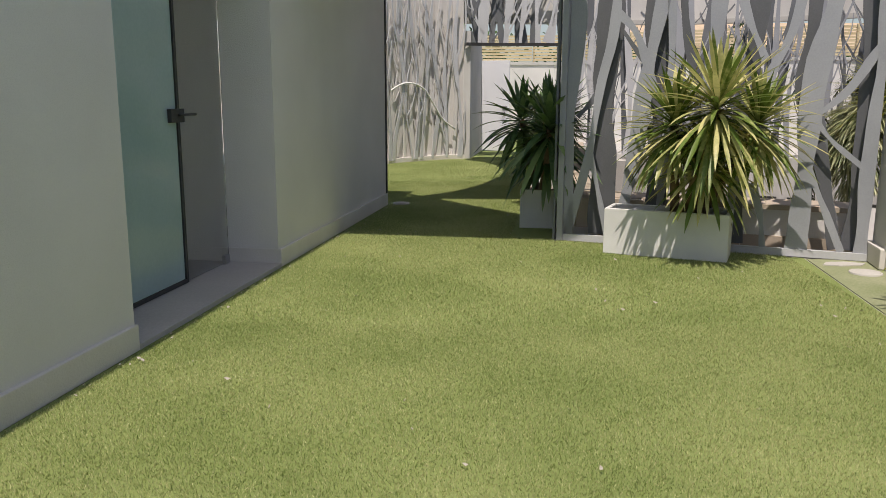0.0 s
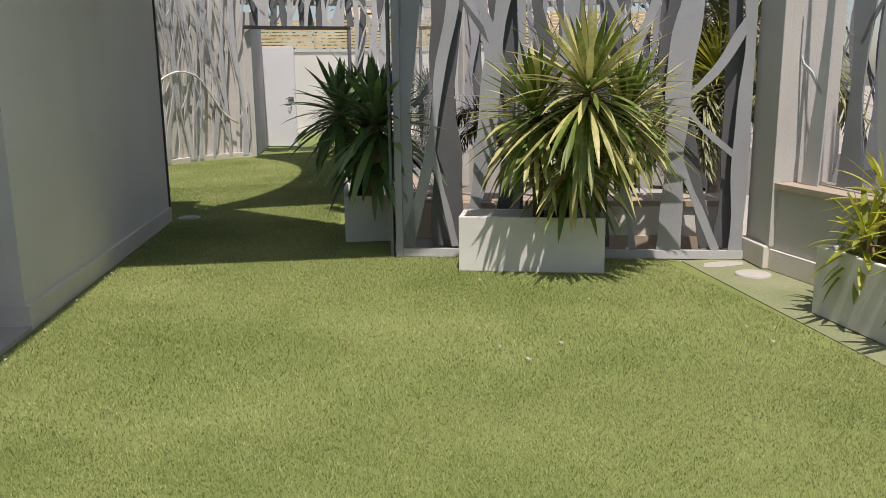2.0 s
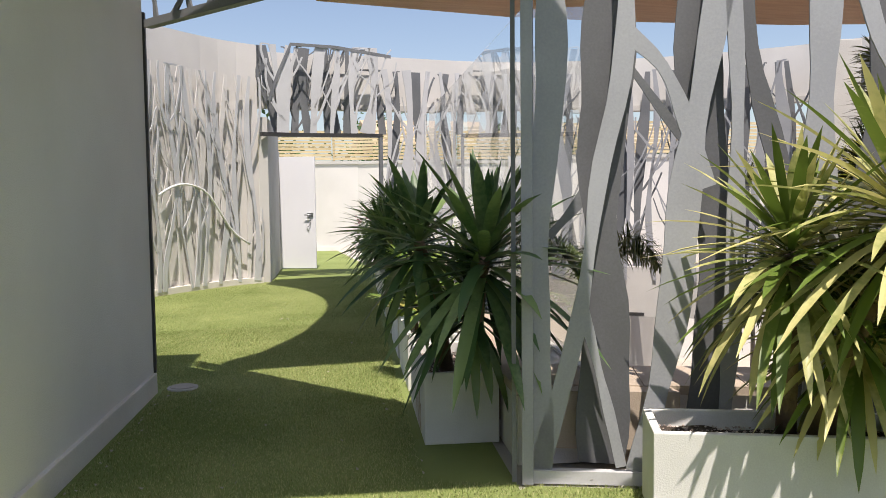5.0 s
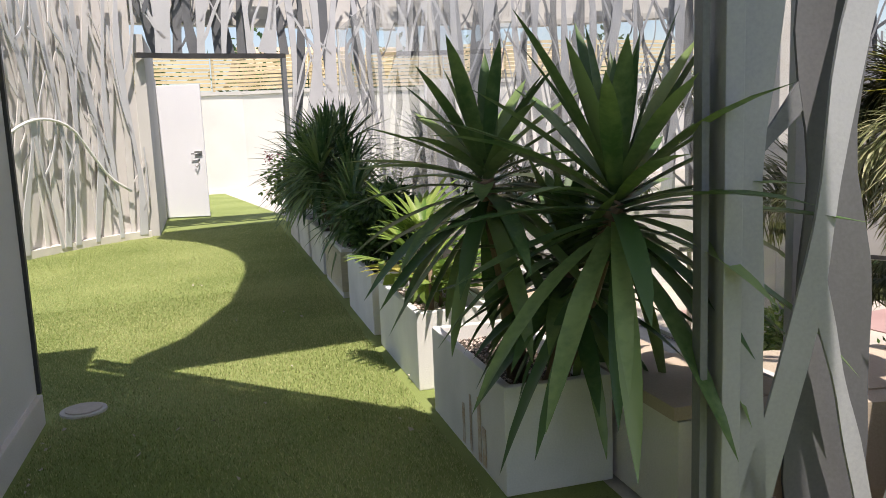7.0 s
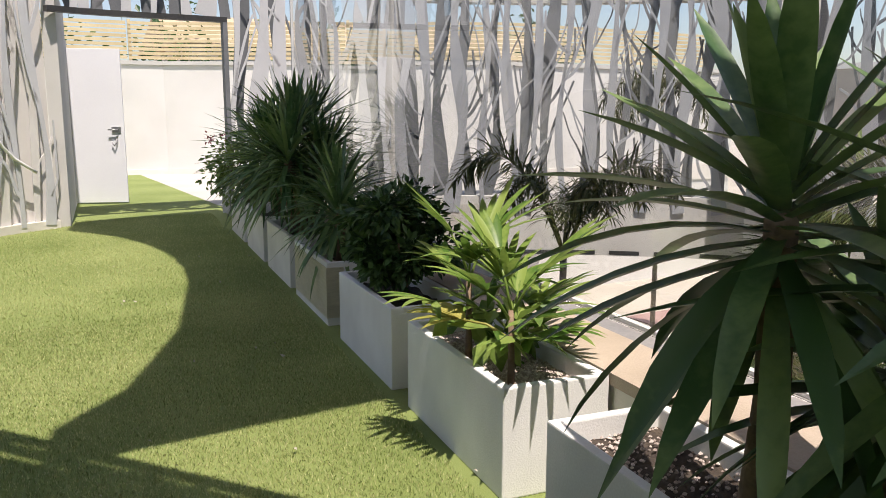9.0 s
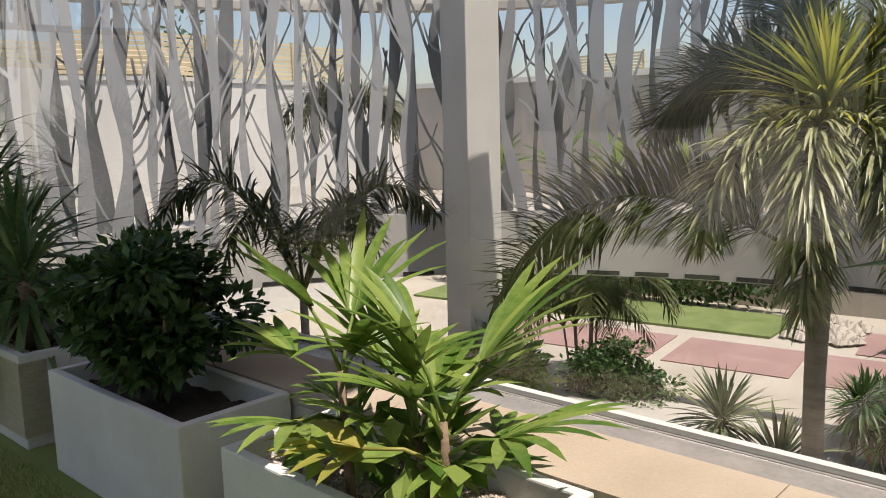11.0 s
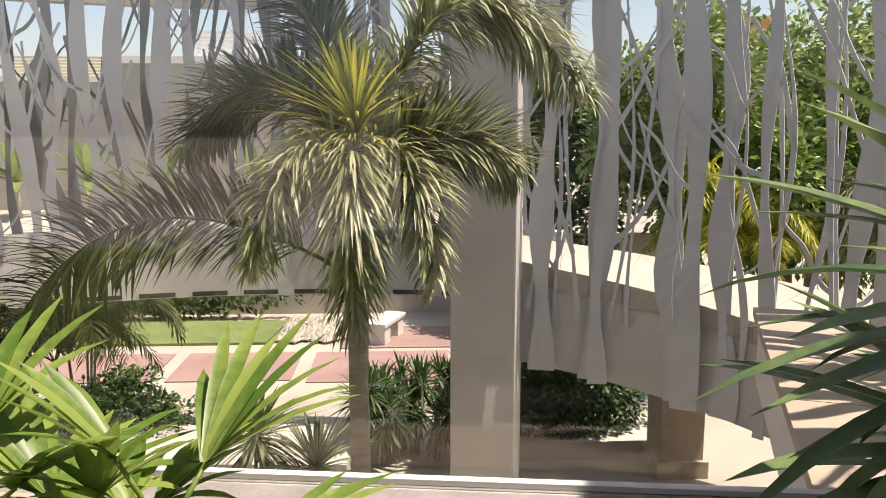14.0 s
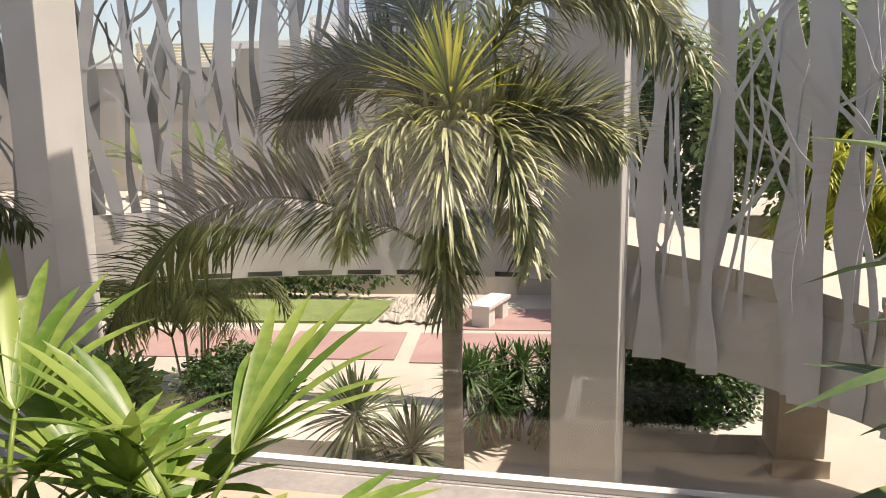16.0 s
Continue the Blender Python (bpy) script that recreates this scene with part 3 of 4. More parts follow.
south = empty("tree_screen_south", pose(0, 0, 0), "grey steel screen cut like tree trunks and branches", "screen", kind="structure")
LEVELS = (0.06, 0.75, 1.4, 2.0, 3.25)
FRONT_TRUNKS = ((0.05, 0.04, 0.07, 0.11, 0.05, 0.115), (0.05, 0.23, 0.32, 0.43, 0.42, 0.075), (0.50, 0.64, 0.70, 0.80, 1.0, 0.125), (1.22, 1.27, 1.25, 1.27, 1.30, 0.14), (1.45, 1.50, 1.66, 1.88, 1.95, 0.085), (2.0, 2.02, 2.03, 2.13, 2.35, 0.16), (2.48, 2.49, 2.51, 2.50, 2.50, 0.12), (0.85, 0.90, 0.91, 0.90, 0.80, 0.07))
REAR_TRUNKS = ((0.34, 0.36, 0.33, 0.37, 0.33, 0.2), (0.81, 0.85, 0.81, 0.76, 0.70, 0.17), (1.50, 1.50, 1.54, 1.58, 1.60, 0.17), (2.30, 2.15, 1.95, 2.0, 1.95, 0.11), (2.40, 2.44, 2.44, 2.40, 2.35, 0.13), (1.30, 1.22, 1.13, 0.99, 0.90, 0.08))
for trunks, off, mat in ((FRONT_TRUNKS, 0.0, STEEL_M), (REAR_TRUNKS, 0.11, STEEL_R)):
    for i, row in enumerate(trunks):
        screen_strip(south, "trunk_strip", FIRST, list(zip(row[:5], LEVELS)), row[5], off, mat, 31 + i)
for i, (knots, width, off, mat) in enumerate((
    (((0.44, 2.02), (0.62, 1.82), (0.79, 1.34)), 0.075, 0.001, STEEL_M),
    (((2.48, 1.70), (2.28, 1.36), (2.02, 1.12)), 0.065, 0.001, STEEL_M),
    (((2.05, 1.15), (2.20, 0.96), (2.46, 0.74)), 0.045, 0.001, STEEL_M),
    (((2.04, 0.74), (2.20, 0.38), (2.34, 0.06)), 0.06, 0.001, STEEL_M),
    (((0.25, 0.80), (0.36, 0.35), (0.42, 0.08)), 0.05, 0.001, STEEL_M),
    (((1.40, 2.30), (1.50, 1.95), (1.66, 1.60)), 0.07, 0.001, STEEL_M),
    (((1.62, 0.60), (1.70, 0.35), (1.74, 0.06)), 0.06, 0.001, STEEL_M),
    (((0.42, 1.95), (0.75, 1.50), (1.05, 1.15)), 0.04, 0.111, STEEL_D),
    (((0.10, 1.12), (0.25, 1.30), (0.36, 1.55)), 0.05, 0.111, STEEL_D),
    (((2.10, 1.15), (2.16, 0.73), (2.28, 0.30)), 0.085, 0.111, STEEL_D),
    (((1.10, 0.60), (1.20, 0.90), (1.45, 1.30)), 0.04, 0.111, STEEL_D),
)):
    screen_strip(south, "twig_strip", FIRST, knots, width, off, mat, 61 + i, 0.2)
sc = empty("screen_frame", pose(0, 0, 0), "grey steel frame round the trunk screen", "frame", kind="structure")
v, f = FIRST.band(0, FIRST.length, -0.015, 0.03, 0.0, 0.06)
hang("bottom_rail", mesh_from("bottom_rail", v, f, STEEL_L), sc)
part("post", prism([(1.2, 8.0), (1.25, 7.985), (1.31, 8.13), (1.26, 8.15)], 0, 3.25), STEEL_M, sc, bevel=0.004)
part("black_post", prism([(1.17, 8.05), (1.19, 8.045), (1.21, 8.1), (1.19, 8.105)], 0, 2.92), STEEL_D, sc)
lw = empty("low_wall_south", pose(0, 0, 0), "low plaster wall with tan stone coping behind the screen", "wall", kind="structure")
LOW = Line([(1.42, 8.32), (3.75, 7.46)], False)
for name, z0, z1, o0, o1, mat in (("wall", 0, 0.34, 0.0, 0.4, STUCCO), ("foot_course", 0, 0.11, -0.03, 0.0, TAN), ("coping", 0.342, 0.385, -0.03, 0.43, TAN)):
    n = 5
    for i in range(n if name != "wall" else 1):
        m = n if name != "wall" else 1
        a, b = LOW.length * i / m, LOW.length * (i + 1) / m - 0.006
        v, f = LOW.band(a, b, o0, o1, z0, z1)
        hang(name, mesh_from(name, v, f, mat), lw)
dc = empty("drain_cover", pose(3.4, 6.72, 0), "round pale drain cover on the green strip", "drain cover")
bm = bmesh.new()
bmesh.ops.create_cone(bm, cap_ends=True, segments=28, radius1=0.12, radius2=0.115, depth=0.012, matrix=Matrix.Translation((0, 0, 0.002)))
part("cover", bm, CONCRETE, dc, bevel=0.002)
tagged(part("mortar_patch", prism([(3.2, 7.0), (3.32, 6.96), (3.5, 6.98), (3.56, 7.06), (3.42, 7.12), (3.27, 7.1)], -0.004, 0.004), CONCRETE), "pale mortar patch on green concrete", "patch", kind="structure")
co = empty("corner_column", pose(3.66, 6.86, 0, 0, 0, -12), "grey plaster column with a stepped foot", "column", kind="structure")
part("shaft", box(-0.06, 0.36, -0.02, 0.34, 0, 3.6), COLUMN, co, bevel=0.01)
part("foot", box(-0.1, 0.39, -0.05, 0.37, 0, 0.16), PLINTH, co, bevel=0.01)
part("pipe", box(-0.07, -0.02, -0.06, -0.021, 0.16, 3.5), COLUMN, co, bevel=0.006)
EAST = Line([(3.6, 6.82), (3.42, -5.0)], False)
le = empty("low_wall_east", pose(0, 0, 0), "grey plaster parapet with a tan stone coping", "wall", kind="structure")
for name, z0, z1, o0, o1, mat in (("wall", 0, 0.56, 0.02, 0.34, COLUMN), ("foot", 0, 0.14, -0.01, 0.02, PLINTH)):
    v, f = EAST.band(0, EAST.length, o0, o1, z0, z1)
    hang(name, mesh_from(name, v, f, mat), le)
for i in range(12):
    v, f = EAST.band(i * 0.98, i * 0.98 + 0.974, -0.01, 0.38, 0.562, 0.6)
    hang("coping", mesh_from("coping", v, f, TAN), le)
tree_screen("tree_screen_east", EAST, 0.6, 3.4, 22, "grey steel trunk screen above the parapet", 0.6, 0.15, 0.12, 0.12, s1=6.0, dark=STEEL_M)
tagged(part("wall_far_east", prism([(5.3, -6), (5.5, -6), (5.5, 5.2), (5.3, 5.2)], GROUND, 2.6), WHITE), "plain white wall behind the side screen", "wall", kind="structure")

# ---- ledge along the planters, with its glass ----
ld = empty("ledge", pose(0, 0, 0), "tan stone ledge along the open court", "ledge", kind="structure")
v, f = LEDGE.band(0, LEDGE.length, 0.0, 0.39, 0.0, 0.34)
hang("wall", mesh_from("wall", v, f, STUCCO), ld)
for i in range(7):
    a = LEDGE.length * i / 7
    v, f = LEDGE.band(a, a + LEDGE.length / 7 - 0.004, 0.104, 0.405, 0.346, 0.389)
    hang("coping", mesh_from("coping", v, f, TAN), ld)
v, f = LEDGE.band(0, LEDGE.length, -0.06, 0.1, 0.2, 0.378)
hang("channel", mesh_from("channel", v, f, CHANNEL), ld, "grey glazing channel")
v, f = LEDGE.band(0, LEDGE.length, -0.075, -0.045, 0.38, 0.395)
hang("channel_lip", mesh_from("channel_lip", v, f, WHITE), ld)
part("corner_slab", prism([(1.4, 8.18), (1.98, 7.97), (2.02, 8.3), (1.76, 8.75), (1.33, 8.75)], 0.1, 0.379), TAN, ld)
gl = empty("glass_balustrade", pose(0, 0, 0), "clear frameless glass panes above the ledge", "glass", kind="structure")
for a in (0.0,):
    v, f = LEDGE.band(a + 0.04, a + LEDGE.length - 0.04, -0.03, -0.018, 0.38, 2.6, 3)
    hang("pane", mesh_from("pane", v, f, GLASS), gl).visible_shadow = False

for s in (0.0, LEDGE.length - 0.036):
    v, f = LEDGE.band(s, s + 0.035, -0.045, -0.005, 0.38, 2.6, 0.05)
    hang("glazing_post", mesh_from("glazing_post", v, f, STEEL_L), gl, "slim grey steel post")

# ---- ring: upper deck, beam, band, columns, screens ----
ring_s = lambda x, y: min(range(len(RING.pts)), key=lambda i: (RING.pts[i] - Vector((x, y))).length)
S_L, S_R = RING.cum[ring_s(0.36, 17.45)], RING.cum[ring_s(2.29, 17.6)]
deck = empty("upper_deck", pose(0, 0, 0), "pale upper walkway deck round the court", "walkway", kind="structure")
v, f = RING.band(S_R, RING.length, 0.0, -0.25, -0.75, 0.1)
v2, f2 = RING.band(S_R + 1.0, RING.length, -0.252, -0.6, -0.3, -0.004)
hang("ring_beam", mesh_from("ring_beam", v, f, COLUMN), deck)
hang("deck_slab", mesh_from("deck_slab", v2, f2, PAVE), deck)
s = S_R + 3.5
while s < RING.length - 0.6:
    v, f = RING.band(s, s + 0.42, 0.0, 0.012, -0.735, -0.68)
    hang("slot", mesh_from("slot", v, f, BLACK), deck, "dark drainage slot")
    s += 0.62
bd = empty("ring_band", pose(0, 0, 0), "white fascia band above the ring of screens", "fascia", kind="structure")
v, f = RING.band(S_L, RING.cum[ring_s(9.85, 10.6)], -0.3, -0.45, 2.86, 3.66)
hang("fascia", mesh_from("fascia", v, f, WHITE), bd)
v, f = RING.band(S_L, RING.cum[ring_s(9.85, 10.6)], -0.28, -0.5, 2.77, 2.858)
hang("soffit_edge", mesh_from("soffit_edge", v, f, COLUMN), bd)
tw = empty("wall_relief", pose(0, 0, 0), "curved white wall behind the trunk screen", "wall", kind="structure")
v, f = RING.band(0, S_L, -0.14, -0.4, 0.0, 3.72)
hang("wall", mesh_from("wall", v, f, PANEL), tw)
v, f = RING.band(0, S_L, -0.02, -0.14, 0.0, 0.09)
hang("foot", mesh_from("foot", v, f, PLINTH), tw)
tree_screen("tree_screen_wall", RING, 0.05, 3.2, 23, "white steel twigs fixed before a white wall", 0.23, 0.06, -0.02, -0.05, s1=S_L, light=STEEL_L, dark=PANEL, branches=3.0)
tree_screen("tree_screen_north", RING, 0.05, lambda s: 3.72 if s < S_L + 1.9 else 3.4, 24, "pale grey steel trunk screen along the north walkway", 0.34, 0.125, 0.02, -0.16, s0=S_L + 0.02, s1=S_R + 2.3, hole=(S_L - 1, S_R, 2.36), branches=4.0)
# Front strips a step darker than the north ones: backlit shade in their colour.
tree_screen("tree_screen_court", RING, -0.12, 3.4, 25, "pale grey steel trunk screen round the open court", 0.4, 0.13, 0.02, -0.14, s0=S_R + 2.3, branches=4.2, light=STEEL_M)
hr = empty("screen_head_rail", pose(0, 0, 0), "dark steel rail along the top of the trunk screen", "rail", kind="structure")
v, f = cut_strip(RING, [(S_L + 0.12, 2.85), (S_L + 0.3, 3.3), (S_L + 0.5, 3.74), (S_L + 1.2, 3.72), (S_L + 2.1, 3.6)], [0.05] * 5, 0.036)
hang("rail", mesh_from("rail", v, f, STEEL_D), hr)
op = empty("opening_frame", pose(0, 0, 0), "dark steel frame of the passage opening", "frame", kind="structure")
v, f = RING.band(S_L, S_R, -0.05, 0.05, 2.3, 2.36)
hang("head", mesh_from("head", v, f, BLACK), op)
v, f = RING.band(S_R - 0.05, S_R, -0.05, 0.05, 0.0, 2.3)
hang("side", mesh_from("side", v, f, STEEL_D), op)
tagged(part("passage_wall", prism([(0.32, 17.55), (0.46, 17.55), (0.74, 19.9), (0.6, 19.9)], 0, 2.6), COLUMN), "grey plaster cheek wall of the passage", "wall", kind="structure")


def column(x, y, w, z0, z1, turn, label):
    root = empty("column", pose(x, y, z0, 0, 0, turn), label, "column", "columns round the court", kind="structure")
    part("shaft", box(-w / 2, w / 2, -w / 2, w / 2, 0, z1 - z0), COLUMN, root, bevel=0.015)
    return root


column(4.62, 18.0, 0.5, 0.0, 3.5, 28, "square white plaster column behind the screen")
column(8.45, 14.6, 0.52, GROUND, 3.5, -20, "tall square plaster column in the court")
column(7.3, 8.88, 0.6, GROUND, 3.4, -14, "tall square plaster column beside the curved ramp")

# ---- curved ramp parapet on the south east of the court ----
RAMP = Line([(7.5, 8.75), (7.25, 7.7), (6.75, 6.8), (5.9, 6.0), (4.6, 5.4)])
fall = lambda s: -0.05 - 0.19 * s
rp = empty("ramp_parapet", pose(0, 0, 0), "curved plaster ramp parapet with a cream coping", "ramp", kind="structure")
v, f = RAMP.band(0, RAMP.length, 0.0, 0.3, lambda s: fall(s) - 0.85, lambda s: fall(s) - 0.063, 0.12)
hang("parapet", mesh_from("parapet", v, f, COLUMN), rp)
for i in range(8):
    a = RAMP.length * i / 8
    v, f = RAMP.band(a, a + RAMP.length / 8 - 0.004, -0.03, 1.9, lambda s: fall(s) - 0.06, lambda s: fall(s) + 0.14, 0.12)
    hang("coping", mesh_from("coping", v, f, PAVE), rp)
tree_screen("tree_screen_ramp", RAMP, lambda s: fall(s) - 0.85, 3.4, 26, "tall grey steel trunk screen on the ramp parapet", 0.64, 0.14, -0.03, -0.1, branches=2.5, light=STEEL_L, dark=STEEL_L, wave=0.45)
tree_screen("tree_screen_ramp", RAMP, lambda s: fall(s) - 0.3, 3.4, 29, "thin grey steel stems between the trunks of the ramp screen", 0.42, 0.036, -0.05, -0.06, branches=1.3, light=STEEL_L, dark=STEEL_L, wave=1.1)

# ---- lower court ----
for x0, x1, y0, y1 in ((12.13, 13.73, 11.45, 13.4), (12.0, 13.7, 8.9, 11.2), (12.13, 13.73, 13.65, 17.0), (13.95, 15.5, 8.4, 10.8), (10.1, 11.6, 16.0, 19.0)):
    tagged(part("red_paving", box(x0, x1, y0, y1, GROUND + 0.002, GROUND + 0.02), RED), "dull red paving field between cream bands", "paving", kind="structure")
tagged(part("lawn", prism([(14.3, 12.2), (16.0, 12.0), (16.3, 20), (14.3, 20)], GROUND + 0.002, GROUND + 0.05), LAWN), "small green lawn in the lower court", "lawn", kind="structure")
tagged(part("terrace_wall_lower", prism([(8.2, 10.3), (9.4, 10.2), (9.6, 13.5), (8.4, 13.6)], GROUND + 0.004, GROUND + 0.3), CONCRETE), "low concrete planting bed in the court", "wall", kind="structure")

def bench(x, y, turn):
    root = empty("bench", pose(x, y, GROUND, 0, 0, turn), "low white plaster bench on the red paving", "bench")
    part("seat", box(-0.2, 0.2, -0.55, 0.55, 0.34, 0.42), WHITE, root, bevel=0.015)
    for y0 in (-0.5, 0.2):
        part("leg", box(-0.17, 0.17, y0, y0 + 0.3, 0.0, 0.338), WHITE, root, bevel=0.01)


bench(14.6, 10.0, 70)

# ---- north: far wall, slatted fence, door ----
FAR = Line([(-6, 26.0), (3.0, 25.2), (9.0, 21.6), (15.5, 21.4)], False)
fw = empty("wall_north", pose(0, 0, 0), "long white garden wall with a grey coping", "wall", kind="structure")
for a, b in ((0, FAR.cum[1]), (FAR.cum[1], FAR.cum[2]), (FAR.cum[2], FAR.length)):
    v, f = FAR.band(a, b, 0.0, 0.2, GROUND, 2.2, 30)
    hang("wall", mesh_from("wall", v, f, WHITE), fw)
    v, f = FAR.band(a, b, -0.04, 0.24, 2.202, 2.28, 30)
    hang("coping", mesh_from("coping", v, f, COLUMN), fw)
    v, f = FAR.band(a, b, -0.03, 0.0, -0.3, 0.09, 30)
    hang("foot", mesh_from("foot", v, f, PLINTH), fw)
sf = empty("slat_fence", pose(0, 0, 0), "yellowish wooden slat fence on top of the wall", "fence", kind="structure")
for i in range(8):
    for k in range(9):
        a = 4.0 + i * 2.2
        v, f = FAR.band(a, a + 2.17, 0.08, 0.1, 2.32 + 0.085 * k, 2.32 + 0.085 * k + 0.06, 0.3)
        hang("slat", mesh_from("slat", v, f, SLATM), sf)
    v, f = FAR.band(a, a + 0.06, 0.1, 0.14, 2.282, 3.1, 0.05)
    hang("fence_post", mesh_from("fence_post", v, f, SLATM), sf)
dr = empty("door_1", pose(0.745, 19.9, 0.0, 0, 0, -20), "white painted door standing open in the passage", "door", kind="structure")
part("leaf", box(0.0, 0.68, -0.02, 0.02, 0.02, 2.1), DOORP, dr, bevel=0.004)
dh = part("lock_plate", box(0.52, 0.64, -0.035, -0.02, 0.98, 1.06), METAL, dr, bevel=0.003)
v, f = tube([(0.6, -0.035, 1.02), (0.6, -0.07, 1.02), (0.48, -0.075, 1.02)], [0.012, 0.011, 0.01], 8)
hang("handle", mesh_from("handle", v, f, METAL, True), dh)
v, f = tube([(0.58, -0.02, 0.93), (0.58, -0.05, 0.86), (0.55, -0.06, 0.8), (0.52, -0.05, 0.84)], [0.01] * 4, 6)
hang("hook", mesh_from("hook", v, f, METAL, True), dr)
part("hinge_post", box(-0.08, -0.004, -0.05, 0.05, 0.0, 2.2), COLUMN, dr)
roof = empty("far_house", pose(10.5, 29.5, GROUND), "far house with a low tiled roof", "house")
part("wall", box(-6, 6, 0, 5, 0, 5.6), STUCCO, roof)
bm = bmesh.new()
pv = [bm.verts.new(p) for p in ((-6.4, -0.4, 5.6), (6.4, -0.4, 5.6), (6.4, 2.5, 6.6), (-6.4, 2.5, 6.6), (6.4, 5.4, 5.6), (-6.4, 5.4, 5.6))]
for q in ((0, 1, 2, 3), (3, 2, 4, 5), (0, 3, 5), (1, 4, 2), (0, 5, 4, 1)):
    bm.faces.new([pv[k] for k in q])
part("roof", bm, TILE, roof)
tagged(part("upper_terrace", box(16.8, 22.6, 4.0, 26.0, GROUND + 0.004, -0.9), PAVE), "pale raised terrace before the taupe building", "terrace", kind="structure")
eb = empty("building_east", pose(22.6, 8.0, GROUND), "taupe rendered building with a flat parapet", "building")
part("wall", box(0, 6, 0.5, 9.4, 0, 5.7), BEIGE, eb)
part("parapet", box(-0.06, 6.1, 0.4, 9.46, 5.702, 5.9), STUCCO, eb)
part("low_wing", box(0.02, 6, 9.47, 18.0, 0, 5.2), BEIGE, eb)
part("low_parapet", box(-0.04, 6.1, 9.47, 18.1, 5.202, 5.36), STUCCO, eb)
for i in range(6):
    part("roof_louvre", box(0.6, 0.66, 4.6, 7.4, 5.96 + 0.12 * i, 6.04 + 0.12 * i), STUCCO, eb)
    part("fence_slat", box(0.6, 0.64, 9.9, 12.6, 5.42 + 0.09 * i, 5.48 + 0.09 * i), SLATM, eb)
for y in (4.6, 7.3):
    part("louvre_post", box(0.662, 0.72, y, y + 0.1, 5.9, 6.7), STUCCO, eb)
for y in (9.9, 12.5):
    part("fence_post", box(0.642, 0.7, y, y + 0.08, 5.36, 5.98), SLATM, eb)
fh = empty("far_orange_house", pose(55, -14.5, GROUND), "distant orange rendered house", "house")
part("wall", box(-0.9, 0.9, -0.9, 0.9, 0, 11.3), material("orange render", (0.45, 0.2, 0.1), (0.55, 0.27, 0.15), 0.9, 1, 40, 0.1), fh)
part("roof", box(-1.0, 1.0, -1.0, 1.0, 11.302, 11.5), TILE, fh)
cb = empty("cable", pose(0, 0, 0), "white cable looped across the relief wall", "cable")
pts = []
for i in range(15):
    t = i / 14
    s = S_L * (0.52 + 0.42 * t)
    pts.append((*RING.at(s, 0.012), 1.12 + 0.42 * math.sin(math.pi * min(1, 0.22 + t * 0.95)) - 0.55 * max(0, t - 0.55) * 2))
v, f = tube(pts, [0.017] * 15, 6)
hang("sheath", mesh_from("sheath", v, f, CABLE, True), cb)

# ---- planters and their plants ----
PH = 0.385


def yucca(m, heads, mat, label, length, width, count, stem_mat=BARK, droop=1.0, low=-0.7):
    """heads: (x, y, z) of each growing point and its stem's foot."""
    root = empty("yucca", m, label, "plant", "plants in planters")
    for i, ((hx, hy, hz), (bx, by), k) in enumerate(heads):
        stem("stem", root, stem_mat, [(bx, by, 0), ((bx + hx) / 2 + 0.02, (by + hy) / 2, hz * 0.5), (hx, hy, hz)], 0.042, 0.03)
        rosette("leaf_head", root, mat, (hx, hy, hz), i * 7 + int(hz * 100), int(count * k), length * k, width, 1.0, droop, low)
    return root


Z0 = PH - 0.085
front = pose(1.67, 7.76, 0, 0, 0, -112)
planter(front, 1.0, 0.38, PH, "white stucco trough planter on the turf", SOIL, "planters", 500)
yucca(front @ Matrix.Translation((0, 0, Z0)), [((0.48, 0.86, 0.92), (0.2, 0.62), 1.0), ((0.3, 0.52, 0.78), (0.16, 0.55), 0.8), ((0.1, 1.14, 0.78), (0.15, 0.72), 0.8), ((0.25, 0.78, 0.5), (0.2, 0.68), 0.75)], L_VARI, "yellow green striped yucca in a white planter", 0.64, 0.047, 150, droop=0.9, low=-0.9)

S_ROW = [9.0, 10.2, 11.34, 12.54, 13.66, 14.78, 15.9]
names = ["white stucco planter with rust stains on its side", "white stucco planter with pink gravel", "white stucco planter of dark soil", "white stucco planter wrapped in plastic film", "white stucco planter under a big yucca", "white stucco planter in the shaded row", "white stucco planter at the end of the row"]
rows = []
for s, lab, g in zip(S_ROW, names, (700, 4200, 0, 500, 0, 0, 0)):
    m = frame_at(s, 1.69)
    rows.append(m @ Matrix.Translation((0, 0, Z0)))
    root = planter(m, 0.92, 0.4, PH, lab, GRAVEL if s == 10.2 else SOIL, "planters in a row", g)
    if s == 9.0:
        rng = random.Random(2)
        for k in range(4):
            y0 = 0.18 + 0.09 * k + rng.uniform(-0.02, 0.02)
            part("rust_stain", box(-0.0035, -0.0015, y0, y0 + rng.uniform(0.012, 0.04), 0.02, rng.uniform(0.16, 0.3)), RUST, root, "brown rust run")
    if s == 12.54:
        film = material("thin plastic film", (0.5, 0.47, 0.33), (0.62, 0.58, 0.42), 0.3, 9, 60, 0.9, stretch=(1, 1, 7))
        part("plastic_wrap", box(-0.006, 0.1, -0.006, 0.9, 0.05, PH - 0.03), film, root, "crinkled yellowish film")

yucca(rows[0], [((0.28, -0.26, 0.70), (0.2, 0.1), 1.0), ((-0.01, 0.09, 0.77), (0.16, 0.28), 0.76), ((0.26, 0.02, 0.46), (0.22, 0.1), 0.7)], L_YUCCA, "dark green yucca with broad sword leaves", 0.63, 0.064, 78, droop=0.9, low=-0.9)


